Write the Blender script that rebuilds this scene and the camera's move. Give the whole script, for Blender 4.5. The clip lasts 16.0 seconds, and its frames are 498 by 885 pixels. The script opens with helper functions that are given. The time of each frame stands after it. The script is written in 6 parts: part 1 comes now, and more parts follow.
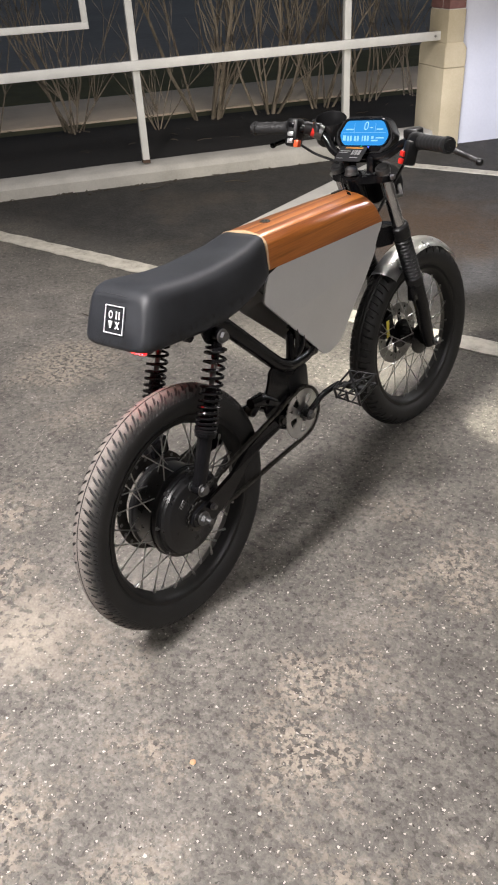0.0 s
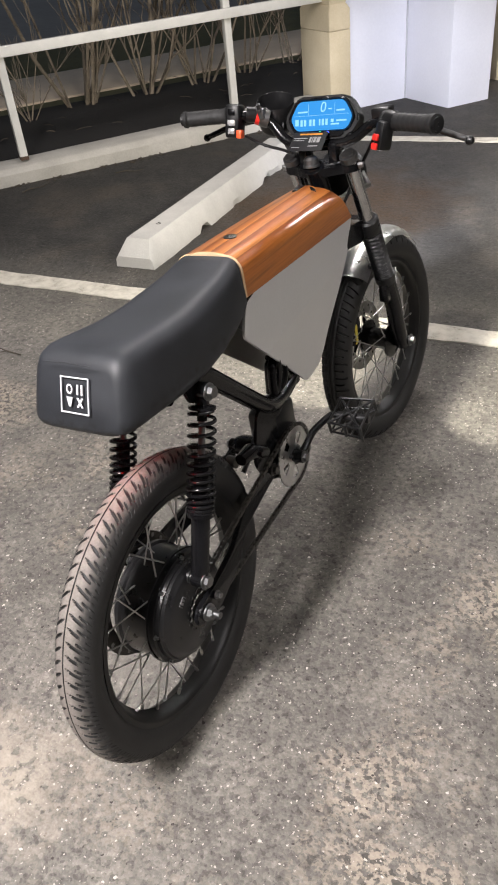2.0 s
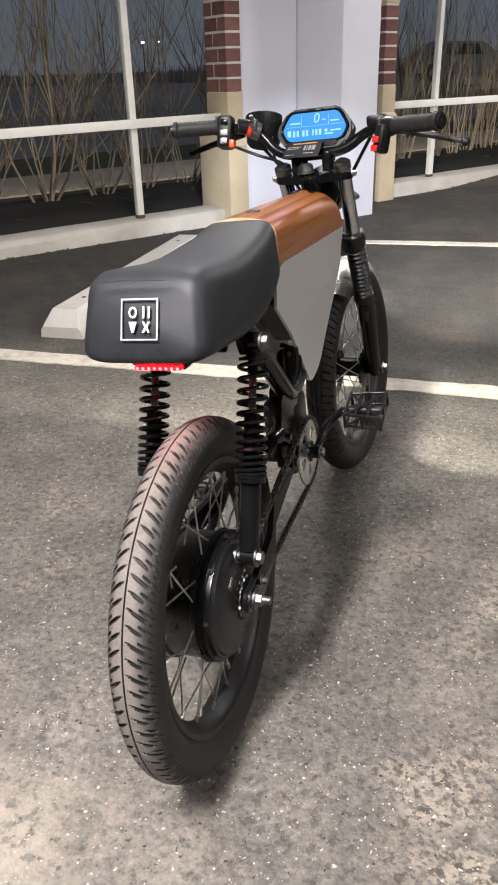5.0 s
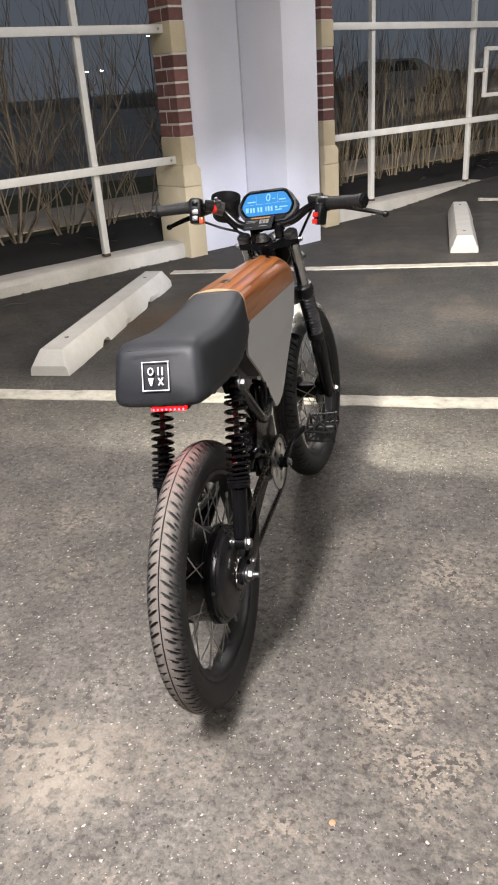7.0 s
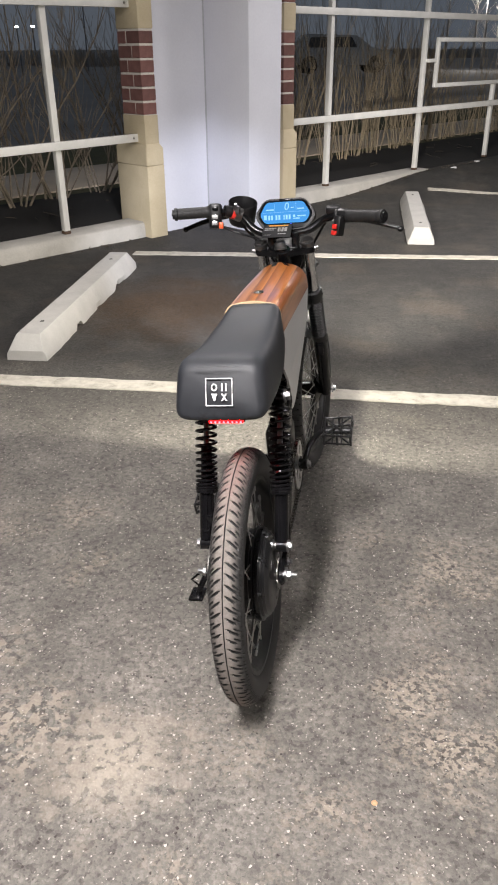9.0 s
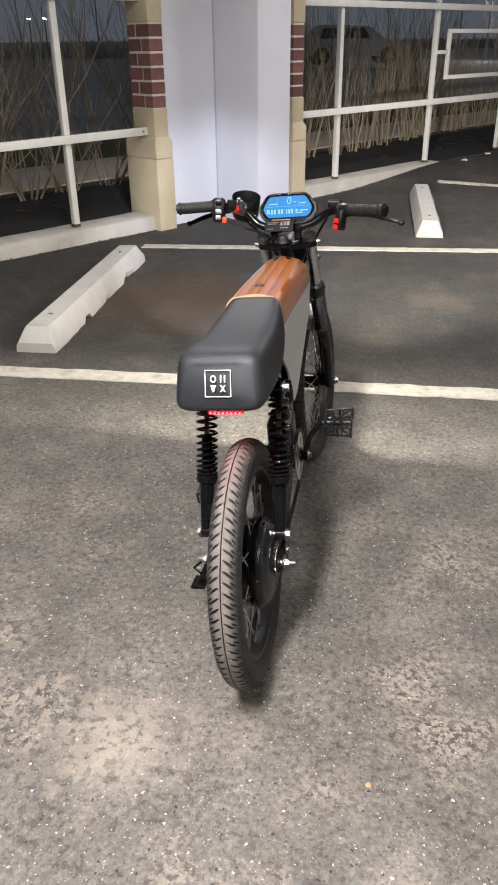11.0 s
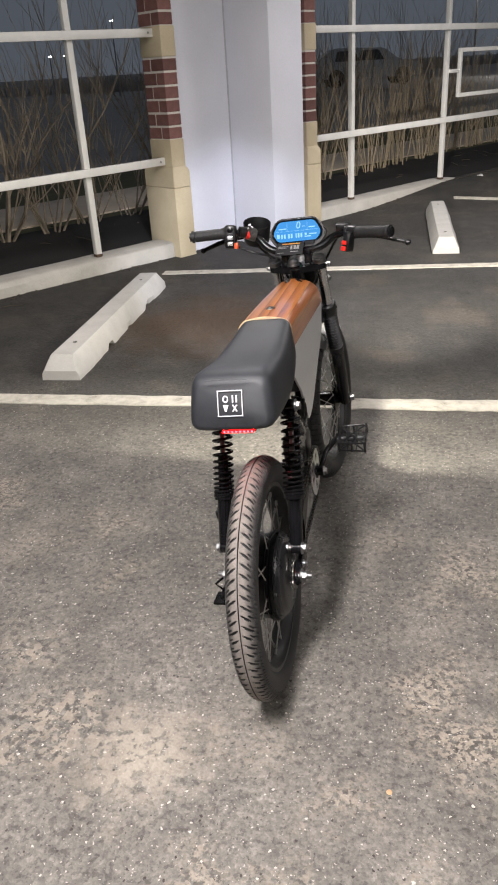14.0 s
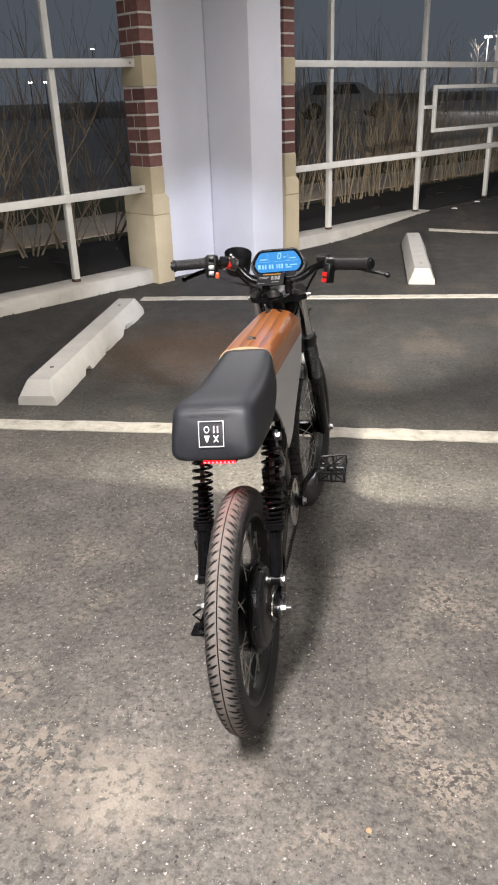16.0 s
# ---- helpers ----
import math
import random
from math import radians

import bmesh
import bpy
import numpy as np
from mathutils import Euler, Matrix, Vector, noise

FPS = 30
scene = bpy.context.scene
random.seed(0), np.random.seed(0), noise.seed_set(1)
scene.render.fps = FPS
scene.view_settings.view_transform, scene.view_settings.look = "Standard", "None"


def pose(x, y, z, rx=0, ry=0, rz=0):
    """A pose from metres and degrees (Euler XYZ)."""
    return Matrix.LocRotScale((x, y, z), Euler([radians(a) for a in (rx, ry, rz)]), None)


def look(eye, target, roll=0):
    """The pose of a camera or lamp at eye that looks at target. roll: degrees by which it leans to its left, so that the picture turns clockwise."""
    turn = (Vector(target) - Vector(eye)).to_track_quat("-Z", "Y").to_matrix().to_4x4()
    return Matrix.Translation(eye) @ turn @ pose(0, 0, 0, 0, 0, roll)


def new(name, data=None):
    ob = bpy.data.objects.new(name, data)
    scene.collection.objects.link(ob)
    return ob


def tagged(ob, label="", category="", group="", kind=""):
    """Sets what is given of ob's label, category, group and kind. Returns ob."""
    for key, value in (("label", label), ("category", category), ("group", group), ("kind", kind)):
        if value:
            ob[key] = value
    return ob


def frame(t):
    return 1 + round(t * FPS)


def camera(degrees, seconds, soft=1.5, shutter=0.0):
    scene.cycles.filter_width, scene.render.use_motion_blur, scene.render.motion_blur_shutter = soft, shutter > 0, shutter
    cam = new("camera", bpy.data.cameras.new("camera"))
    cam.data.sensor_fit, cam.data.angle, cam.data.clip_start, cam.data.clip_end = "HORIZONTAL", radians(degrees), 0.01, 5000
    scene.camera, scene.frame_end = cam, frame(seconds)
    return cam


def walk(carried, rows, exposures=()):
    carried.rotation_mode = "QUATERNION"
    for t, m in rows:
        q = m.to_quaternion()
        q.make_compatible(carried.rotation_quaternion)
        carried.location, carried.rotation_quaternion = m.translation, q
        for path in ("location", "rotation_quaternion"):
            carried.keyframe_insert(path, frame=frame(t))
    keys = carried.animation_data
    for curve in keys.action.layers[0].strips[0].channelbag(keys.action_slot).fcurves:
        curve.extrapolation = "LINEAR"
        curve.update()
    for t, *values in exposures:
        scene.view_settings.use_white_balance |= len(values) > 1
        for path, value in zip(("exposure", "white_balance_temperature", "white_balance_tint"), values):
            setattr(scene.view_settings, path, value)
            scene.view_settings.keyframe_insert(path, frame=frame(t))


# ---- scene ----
cam = camera(36.7, 16.0, 2.0)
PATH = [
    (0, (-0.004, 0.046, 1.335), (-1.04, 1.356, 0.234), -3.4),
    (0.5, (-0.021, 0.046, 1.343), (-1.038, 1.362, 0.233), -4.1),
    (1, (-0.091, 0.106, 1.329), (-1.061, 1.444, 0.203), -4.9),
    (1.5, (-0.22, 0.282, 1.305), (-1.136, 1.646, 0.166), -6.0),
    (2, (-0.343, 0.245, 1.312), (-1.149, 1.655, 0.146), -6.3),
    (2.5, (-0.491, 0.102, 1.311), (-1.098, 1.583, 0.111), -3.6),
    (3, (-0.523, 0.054, 1.329), (-1.035, 1.581, 0.143), -1.8),
    (3.5, (-0.528, 0.049, 1.324), (-0.997, 1.618, 0.176), -0.9),
    (4, (-0.544, 0.074, 1.257), (-0.994, 1.729, 0.229), -0.2),
    (4.5, (-0.586, 0.09, 1.098), (-1.091, 1.797, 0.185), -1.2),
    (4.7, (-0.61, 0.089, 1.04), (-1.146, 1.793, 0.141), -1.7),
    (6.8, (-0.52, -0.22, 1.154), (-1.017, 1.536, 0.336), -3.1),
    (7, (-0.536, -0.279, 1.223), (-0.991, 1.471, 0.368), -4.1),
    (7.5, (-0.637, -0.392, 1.28), (-0.925, 1.37, 0.38), -2.6),
    (8, (-0.73, -0.412, 1.316), (-0.942, 1.355, 0.405), 0.1),
    (8.5, (-0.754, -0.366, 1.335), (-0.983, 1.401, 0.426), 0.3),
    (9, (-0.769, -0.367, 1.34), (-1.029, 1.386, 0.413), -0.5),
    (11.5, (-0.73, -0.406, 1.356), (-1.027, 1.332, 0.413), -0.8),
    (12, (-0.724, -0.413, 1.361), (-1.037, 1.326, 0.424), -1.1),
    (12.5, (-0.717, -0.414, 1.365), (-1.051, 1.325, 0.435), -1.7),
    (13, (-0.708, -0.426, 1.367), (-1.06, 1.316, 0.448), -2.4),
    (13.5, (-0.7, -0.435, 1.364), (-1.065, 1.311, 0.46), -3.1),
    (14, (-0.698, -0.445, 1.37), (-1.062, 1.308, 0.479), -3.5),
    (14.5, (-0.692, -0.445, 1.368), (-1.044, 1.317, 0.491), -3.4),
    (15, (-0.701, -0.44, 1.368), (-1.036, 1.333, 0.505), -3.1),
    (15.5, (-0.712, -0.432, 1.372), (-1.028, 1.351, 0.523), -2.6),
    (16, (-0.712, -0.434, 1.378), (-1.013, 1.359, 0.544), -2.0),
]
# the clip's own exposure falls a little once the bright screen and beam come to the middle
EXPOSURES = ((0.0, 0.08), (2.5, 0.16), (4.5, 0.19), (7.0, 0.02), (16.0, 0.0))
walk(cam, [(t, look(eye, target, roll)) for t, eye, target, roll in PATH], EXPOSURES)

# ---- light ----
world = bpy.data.worlds.new("night")
scene.world = world
world.use_nodes = True
wbg = world.node_tree.nodes["Background"]
wbg.inputs["Color"].default_value = (0.42, 0.48, 0.58, 1)
wbg.inputs["Strength"].default_value = 0.185


def area_lamp(name, where, target, size, size_y, watts, colour):
    d = bpy.data.lights.new(name, "AREA")
    d.shape, d.size, d.size_y, d.energy, d.color = "RECTANGLE", size, size_y, watts, colour
    ob = new(name, d)
    ob.matrix_world = look(where, target)
    return ob


def spot_lamp(name, where, target, watts, colour, cone, blend, radius):
    d = bpy.data.lights.new(name, "SPOT")
    d.energy, d.color, d.spot_size, d.spot_blend, d.shadow_soft_size = watts, colour, radians(cone), blend, radius
    ob = new(name, d)
    ob.matrix_world = look(where, target)
    return ob


# fluorescent battens under the garage ceiling
area_lamp("ceiling_batten_light", (-1.27, -0.45, 2.66), (-1.27, -0.45, 0), 0.24, 0.9, 205, (1.0, 0.95, 0.95))
area_lamp("ceiling_batten_light", (2.1, 0.8, 2.66), (2.1, 0.8, 0), 0.25, 1.3, 72, (1.0, 0.945, 0.945))
area_lamp("ceiling_batten_light", (-1.6, 3.2, 2.66), (-1.6, 3.2, 0), 0.25, 1.3, 42, (1.0, 0.945, 0.945))
area_lamp("ceiling_batten_light", (0.9, 6.4, 2.66), (0.9, 6.4, 0), 0.25, 1.3, 98, (1.0, 0.95, 0.95))

# ---- materials ----


def nodes_of(name):
    m = bpy.data.materials.new(name)
    m.use_nodes = True
    nt = m.node_tree
    return m, nt, nt.nodes["Principled BSDF"]


def link(nt, a, b):
    nt.links.new(a, b)


def noise_node(nt, vec, scale, detail=4.0, rough=0.55):
    n = nt.nodes.new("ShaderNodeTexNoise")
    n.inputs["Scale"].default_value, n.inputs["Detail"].default_value, n.inputs["Roughness"].default_value = scale, detail, rough
    link(nt, vec, n.inputs["Vector"])
    return n.outputs["Fac"]


def ramp(nt, fac, stops):
    r = nt.nodes.new("ShaderNodeValToRGB")
    els = r.color_ramp.elements
    els[0].position, els[0].color = stops[0][0], stops[0][1]
    els[1].position, els[1].color = stops[-1][0], stops[-1][1]
    for p, c in stops[1:-1]:
        e = els.new(p)
        e.color = c
    link(nt, fac, r.inputs["Fac"])
    return r.outputs["Color"]


def grey(v):
    return (v, v, v, 1)


def mix(nt, fac, a, b, mode="MIX"):
    n = nt.nodes.new("ShaderNodeMix")
    n.data_type, n.blend_type = "RGBA", mode
    if isinstance(fac, float):
        n.inputs[0].default_value = fac
    else:
        link(nt, fac, n.inputs[0])
    for sock, v in ((n.inputs[6], a), (n.inputs[7], b)):
        if isinstance(v, tuple):
            sock.default_value = v
        else:
            link(nt, v, sock)
    return n.outputs[2]


def maths(nt, op, a, b=None, clamp=False):
    n = nt.nodes.new("ShaderNodeMath")
    n.operation, n.use_clamp = op, clamp
    for sock, v in ((n.inputs[0], a), (n.inputs[1], b)):
        if v is None:
            continue
        if isinstance(v, (int, float)):
            sock.default_value = v
        else:
            link(nt, v, sock)
    return n.outputs[0]


def position(nt):
    return nt.nodes.new("ShaderNodeNewGeometry").outputs["Position"]


def bump(nt, bsdf, height, strength, distance):
    b = nt.nodes.new("ShaderNodeBump")
    b.inputs["Strength"].default_value, b.inputs["Distance"].default_value = strength, distance
    link(nt, height, b.inputs["Height"])
    link(nt, b.outputs["Normal"], bsdf.inputs["Normal"])


def plain(name, dark, light, rough=0.5, metal=0.0, scale=30.0, fine=220.0, relief=0.0, rough_var=0.12, spec=0.5, coat=0.0, vary=0.0):
    """A surface with two scales of variation between two base colours."""
    m, nt, b = nodes_of(name)
    tc = nt.nodes.new("ShaderNodeTexCoord").outputs["Object"]
    big, small = noise_node(nt, tc, scale, 3), noise_node(nt, tc, fine, 3)
    both = maths(nt, "ADD", maths(nt, "MULTIPLY", big, 0.65), maths(nt, "MULTIPLY", small, 0.35))
    c = ramp(nt, both, [(0.3, (*dark, 1)), (0.7, (*light, 1))])
    if vary:
        rnd = nt.nodes.new("ShaderNodeObjectInfo").outputs["Random"]
        c = mix(nt, 1.0, c, ramp(nt, rnd, [(0, grey(1 - vary)), (1, grey(1 + vary))]), "MULTIPLY")
    link(nt, c, b.inputs["Base Color"])
    r = maths(nt, "ADD", maths(nt, "MULTIPLY", big, rough_var * 2), rough - rough_var, True)
    link(nt, r, b.inputs["Roughness"])
    b.inputs["Metallic"].default_value = metal
    b.inputs["Specular IOR Level"].default_value = spec
    b.inputs["Coat Weight"].default_value = coat
    b.inputs["Coat Roughness"].default_value = 0.08
    if relief:
        bump(nt, b, small, 0.6, relief)
    return m


def glow(name, colour, strength):
    m, nt, b = nodes_of(name)
    b.inputs["Base Color"].default_value = (*(0.15 * v for v in colour), 1)
    b.inputs["Specular IOR Level"].default_value = 0.2
    b.inputs["Emission Color"].default_value = (*colour, 1)
    b.inputs["Emission Strength"].default_value = strength
    return m


def asphalt_material():
    m, nt, b = nodes_of("asphalt")
    p = position(nt)
    sep = nt.nodes.new("ShaderNodeSeparateXYZ")
    link(nt, p, sep.inputs[0])
    big, mid, fine = noise_node(nt, p, 0.9, 4), noise_node(nt, p, 7.0, 6, 0.65), noise_node(nt, p, 60.0, 5, 0.7)
    # bare lane surface, worn and pale; the bays beyond the painted line are darker
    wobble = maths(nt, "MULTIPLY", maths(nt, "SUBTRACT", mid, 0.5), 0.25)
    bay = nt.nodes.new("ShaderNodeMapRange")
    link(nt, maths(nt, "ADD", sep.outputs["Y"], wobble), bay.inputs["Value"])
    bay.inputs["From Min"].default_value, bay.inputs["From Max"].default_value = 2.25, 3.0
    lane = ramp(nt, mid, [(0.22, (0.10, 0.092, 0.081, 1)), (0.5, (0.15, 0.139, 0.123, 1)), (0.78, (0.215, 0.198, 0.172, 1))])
    # bay colour is part darker asphalt, part weaker light painted in
    bay_tone = ramp(nt, mid, [(0.25, (0.024, 0.0235, 0.022, 1)), (0.55, (0.042, 0.0395, 0.036, 1)), (0.8, (0.075, 0.069, 0.061, 1))])
    stain = ramp(nt, noise_node(nt, p, 1.7, 5, 0.6), [(0.52, grey(0)), (0.64, grey(0.75))])
    bay_tone = mix(nt, maths(nt, "MULTIPLY", stain, 0.6), bay_tone, (0.095, 0.078, 0.060, 1))
    leak = nt.nodes.new("ShaderNodeVectorMath")
    leak.operation = "DISTANCE"
    link(nt, p, leak.inputs[0])
    leak.inputs[1].default_value = (-1.80, 3.86, 0)
    soak = maths(nt, "ADD", leak.outputs["Value"], maths(nt, "MULTIPLY", maths(nt, "SUBTRACT", noise_node(nt, p, 3.5, 5, 0.65), 0.5), 1.1))
    bay_tone = mix(nt, ramp(nt, soak, [(0.30, grey(0.85)), (0.75, grey(0))]), bay_tone, (0.046, 0.027, 0.013, 1))
    c = mix(nt, bay.outputs[0], lane, bay_tone)
    c = mix(nt, 0.8, c, ramp(nt, big, [(0.3, grey(0.72)), (0.7, grey(1.25))]), "MULTIPLY")
    # aggregate
    vor = nt.nodes.new("ShaderNodeTexVoronoi")
    vor.inputs["Scale"].default_value = 130
    link(nt, p, vor.inputs["Vector"])
    agg = ramp(nt, vor.outputs["Color"], [(0.1, grey(0.74)), (0.9, grey(1.27))])
    c = mix(nt, 0.7, c, agg, "MULTIPLY")
    c = mix(nt, 0.6, c, ramp(nt, fine, [(0.40, grey(0.66)), (0.47, grey(1.0)), (0.55, grey(1.02)), (0.64, grey(1.4))]), "MULTIPLY")
    # open grit: dark pits and pale grains a few millimetres across
    grit = noise_node(nt, p, 115.0, 4, 0.8)
    c = mix(nt, 0.8, c, ramp(nt, grit, [(0.34, grey(0.62)), (0.44, grey(0.97)), (0.56, grey(1.0)), (0.66, grey(1.2))]), "MULTIPLY")
    # worn crust: dark flakes with hard rims, one to three centimetres across, thick in some stretches and thin in others
    crowd = maths(nt, "MULTIPLY", maths(nt, "SUBTRACT", noise_node(nt, p, 3.1, 3, 0.6), 0.5), 0.26)
    flake = maths(nt, "ADD", noise_node(nt, p, 52.0, 2, 0.5), crowd)
    c = mix(nt, 0.9, c, ramp(nt, flake, [(0.385, grey(0.60)), (0.40, grey(0.94)), (0.60, grey(1.02)), (0.62, grey(1.22))]), "MULTIPLY")
    crumb = noise_node(nt, p, 90.0, 2, 0.5)
    c = mix(nt, 0.8, c, ramp(nt, crumb, [(0.335, grey(0.55)), (0.355, grey(1.0)), (0.65, grey(1.0)), (0.67, grey(1.2))]), "MULTIPLY")
    # scabbed patches where sand-coloured grit shows through: fine-grained on the lane, blotchy where cars turn
    blot, speck = noise_node(nt, p, 36.0, 3, 0.55), noise_node(nt, p, 64.0, 4, 0.65)
    rim = maths(nt, "MULTIPLY", maths(nt, "SUBTRACT", noise_node(nt, p, 9.0, 5, 0.75), 0.5), 0.55)

    def patches(places):
        field = None
        for px, py, reach in places:
            d = nt.nodes.new("ShaderNodeVectorMath")
            d.operation = "DISTANCE"
            link(nt, p, d.inputs[0])
            d.inputs[1].default_value = (px, py, 0)
            near = maths(nt, "SUBTRACT", reach, maths(nt, "ADD", d.outputs["Value"], rim))
            field = near if field is None else maths(nt, "MAXIMUM", field, near)
        return maths(nt, "MULTIPLY", field, 7.0, True)

    fine_scabs = patches(((-0.557, 0.96, 0.15), (-0.50, 0.80, 0.17), (-0.775, 0.62, 0.09), (-0.43, 1.45, 0.17), (-0.55, 1.30, 0.10), (-0.20, 0.55, 0.22), (-0.62, 0.42, 0.12), (-2.2, 1.7, 0.25), (-0.95, 0.32, 0.2), (-1.62, 1.62, 0.12)))
    worn_scabs = patches(((-1.50, 1.33, 0.10), (-1.48, 0.74, 0.19), (-1.62, 0.97, 0.13), (-1.68, 0.55, 0.20)))
    wide = ramp(nt, noise_node(nt, p, 2.3, 3), [(0.58, grey(0)), (0.72, grey(0.6))])
    keep = maths(nt, "SUBTRACT", 1.0, maths(nt, "MULTIPLY", bay.outputs[0], 0.85))
    scab = maths(nt, "MULTIPLY", maths(nt, "MAXIMUM", fine_scabs, wide), ramp(nt, speck, [(0.46, grey(0)), (0.50, grey(0.75)), (0.56, grey(1))]))
    scab = maths(nt, "MAXIMUM", scab, maths(nt, "MULTIPLY", worn_scabs, ramp(nt, blot, [(0.485, grey(0)), (0.505, grey(0.8)), (0.60, grey(1))])))
    c = mix(nt, maths(nt, "MULTIPLY", maths(nt, "MULTIPLY", scab, keep), 0.82), c, (0.35, 0.30, 0.24, 1))
    pits = maths(nt, "MULTIPLY", maths(nt, "MAXIMUM", fine_scabs, worn_scabs), ramp(nt, noise_node(nt, p, 50.0, 2, 0.5), [(0.57, grey(0)), (0.59, grey(0.85))]))
    c = mix(nt, maths(nt, "MULTIPLY", pits, keep), c, (0.06, 0.056, 0.05, 1))
    # pale stone chips, broken outlines
    warp = nt.nodes.new("ShaderNodeTexNoise")
    warp.inputs["Scale"].default_value = 150
    link(nt, p, warp.inputs["Vector"])
    shift = nt.nodes.new("ShaderNodeVectorMath")
    shift.operation = "MULTIPLY_ADD"
    link(nt, warp.outputs["Color"], shift.inputs[0])
    shift.inputs[1].default_value = (0.009, 0.009, 0.009)
    link(nt, p, shift.inputs[2])
    for size, limit, reach, tone in ((66, 0.86, 0.24, (0.52, 0.475, 0.425, 1)), (125, 0.84, 0.30, (0.48, 0.435, 0.385, 1)), (185, 0.88, 0.36, (0.42, 0.38, 0.34, 1)), (105, 0.88, 0.34, (0.05, 0.041, 0.037, 1))):
        chip = nt.nodes.new("ShaderNodeTexVoronoi")
        chip.inputs["Scale"].default_value = size
        link(nt, shift.outputs[0], chip.inputs["Vector"])
        pick = nt.nodes.new("ShaderNodeSeparateColor")
        link(nt, chip.outputs["Color"], pick.inputs[0])
        near = maths(nt, "LESS_THAN", chip.outputs["Distance"], maths(nt, "MULTIPLY", pick.outputs[1], reach))
        c = mix(nt, maths(nt, "MULTIPLY", maths(nt, "MULTIPLY", maths(nt, "GREATER_THAN", pick.outputs[0], limit), near), keep), c, tone)
    # pale patch: a pool of light painted into the colour, with dusty scuffing
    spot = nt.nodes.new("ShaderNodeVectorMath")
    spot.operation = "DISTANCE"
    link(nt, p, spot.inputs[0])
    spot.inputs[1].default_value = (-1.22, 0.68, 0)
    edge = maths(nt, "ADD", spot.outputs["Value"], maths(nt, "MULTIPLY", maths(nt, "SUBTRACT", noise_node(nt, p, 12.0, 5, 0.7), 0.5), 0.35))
    paleness = ramp(nt, edge, [(0.03, grey(0.75)), (0.19, grey(0))])
    c = mix(nt, maths(nt, "MULTIPLY", paleness, ramp(nt, blot, [(0.42, grey(0.1)), (0.47, grey(0.85)), (0.6, grey(1))])), c, (0.40, 0.35, 0.285, 1))
    link(nt, c, b.inputs["Base Color"])
    link(nt, ramp(nt, fine, [(0.35, grey(0.62)), (0.65, grey(0.86))]), b.inputs["Roughness"])
    b.inputs["Specular IOR Level"].default_value = 0.35
    h = maths(nt, "ADD", maths(nt, "MULTIPLY", vor.outputs["Distance"], -0.6), grit)
    bump(nt, b, h, 0.7, 0.004)
    return m


def wood_material():
    m, nt, b = nodes_of("walnut_veneer")
    tc = nt.nodes.new("ShaderNodeTexCoord").outputs["Object"]

    def stretched(across, length):
        mp = nt.nodes.new("ShaderNodeMapping")
        mp.inputs["Scale"].default_value = (across, length, across)
        link(nt, tc, mp.inputs["Vector"])
        return mp.outputs[0]

    # flame figure: growth rings cut lengthwise, bent by a slow drift
    drift = noise_node(nt, stretched(9, 2.2), 1.0, 2)
    w = nt.nodes.new("ShaderNodeTexWave")
    w.wave_type, w.bands_direction, w.wave_profile = "BANDS", "X", "SAW"
    w.inputs["Scale"].default_value, w.inputs["Distortion"].default_value, w.inputs["Detail"].default_value, w.inputs["Detail Scale"].default_value = 0.55, 6.5, 2.5, 0.55
    link(nt, stretched(24, 1.5), w.inputs["Vector"])
    grain = maths(nt, "ADD", maths(nt, "MULTIPLY", w.outputs["Fac"], 0.55), maths(nt, "MULTIPLY", drift, 0.45))
    c = ramp(nt, grain, [(0.20, (0.20, 0.054, 0.012, 1)), (0.36, (0.37, 0.112, 0.023, 1)), (0.58, (0.49, 0.165, 0.033, 1)), (0.82, (0.60, 0.225, 0.050, 1))])
    streak = noise_node(nt, stretched(130, 2.0), 1.0, 3, 0.6)
    c = mix(nt, 0.75, c, ramp(nt, streak, [(0.30, grey(0.62)), (0.45, grey(0.97)), (0.7, grey(1.1))]), "MULTIPLY")
    pores = noise_node(nt, stretched(420, 14), 1.0, 2)
    c = mix(nt, 0.5, c, ramp(nt, pores, [(0.3, grey(0.6)), (0.6, grey(1.1))]), "MULTIPLY")
    link(nt, c, b.inputs["Base Color"])
    b.inputs["Roughness"].default_value = 0.34
    b.inputs["Coat Weight"].default_value, b.inputs["Coat Roughness"].default_value = 0.8, 0.14
    bump(nt, b, pores, 0.12, 0.0005)
    return m


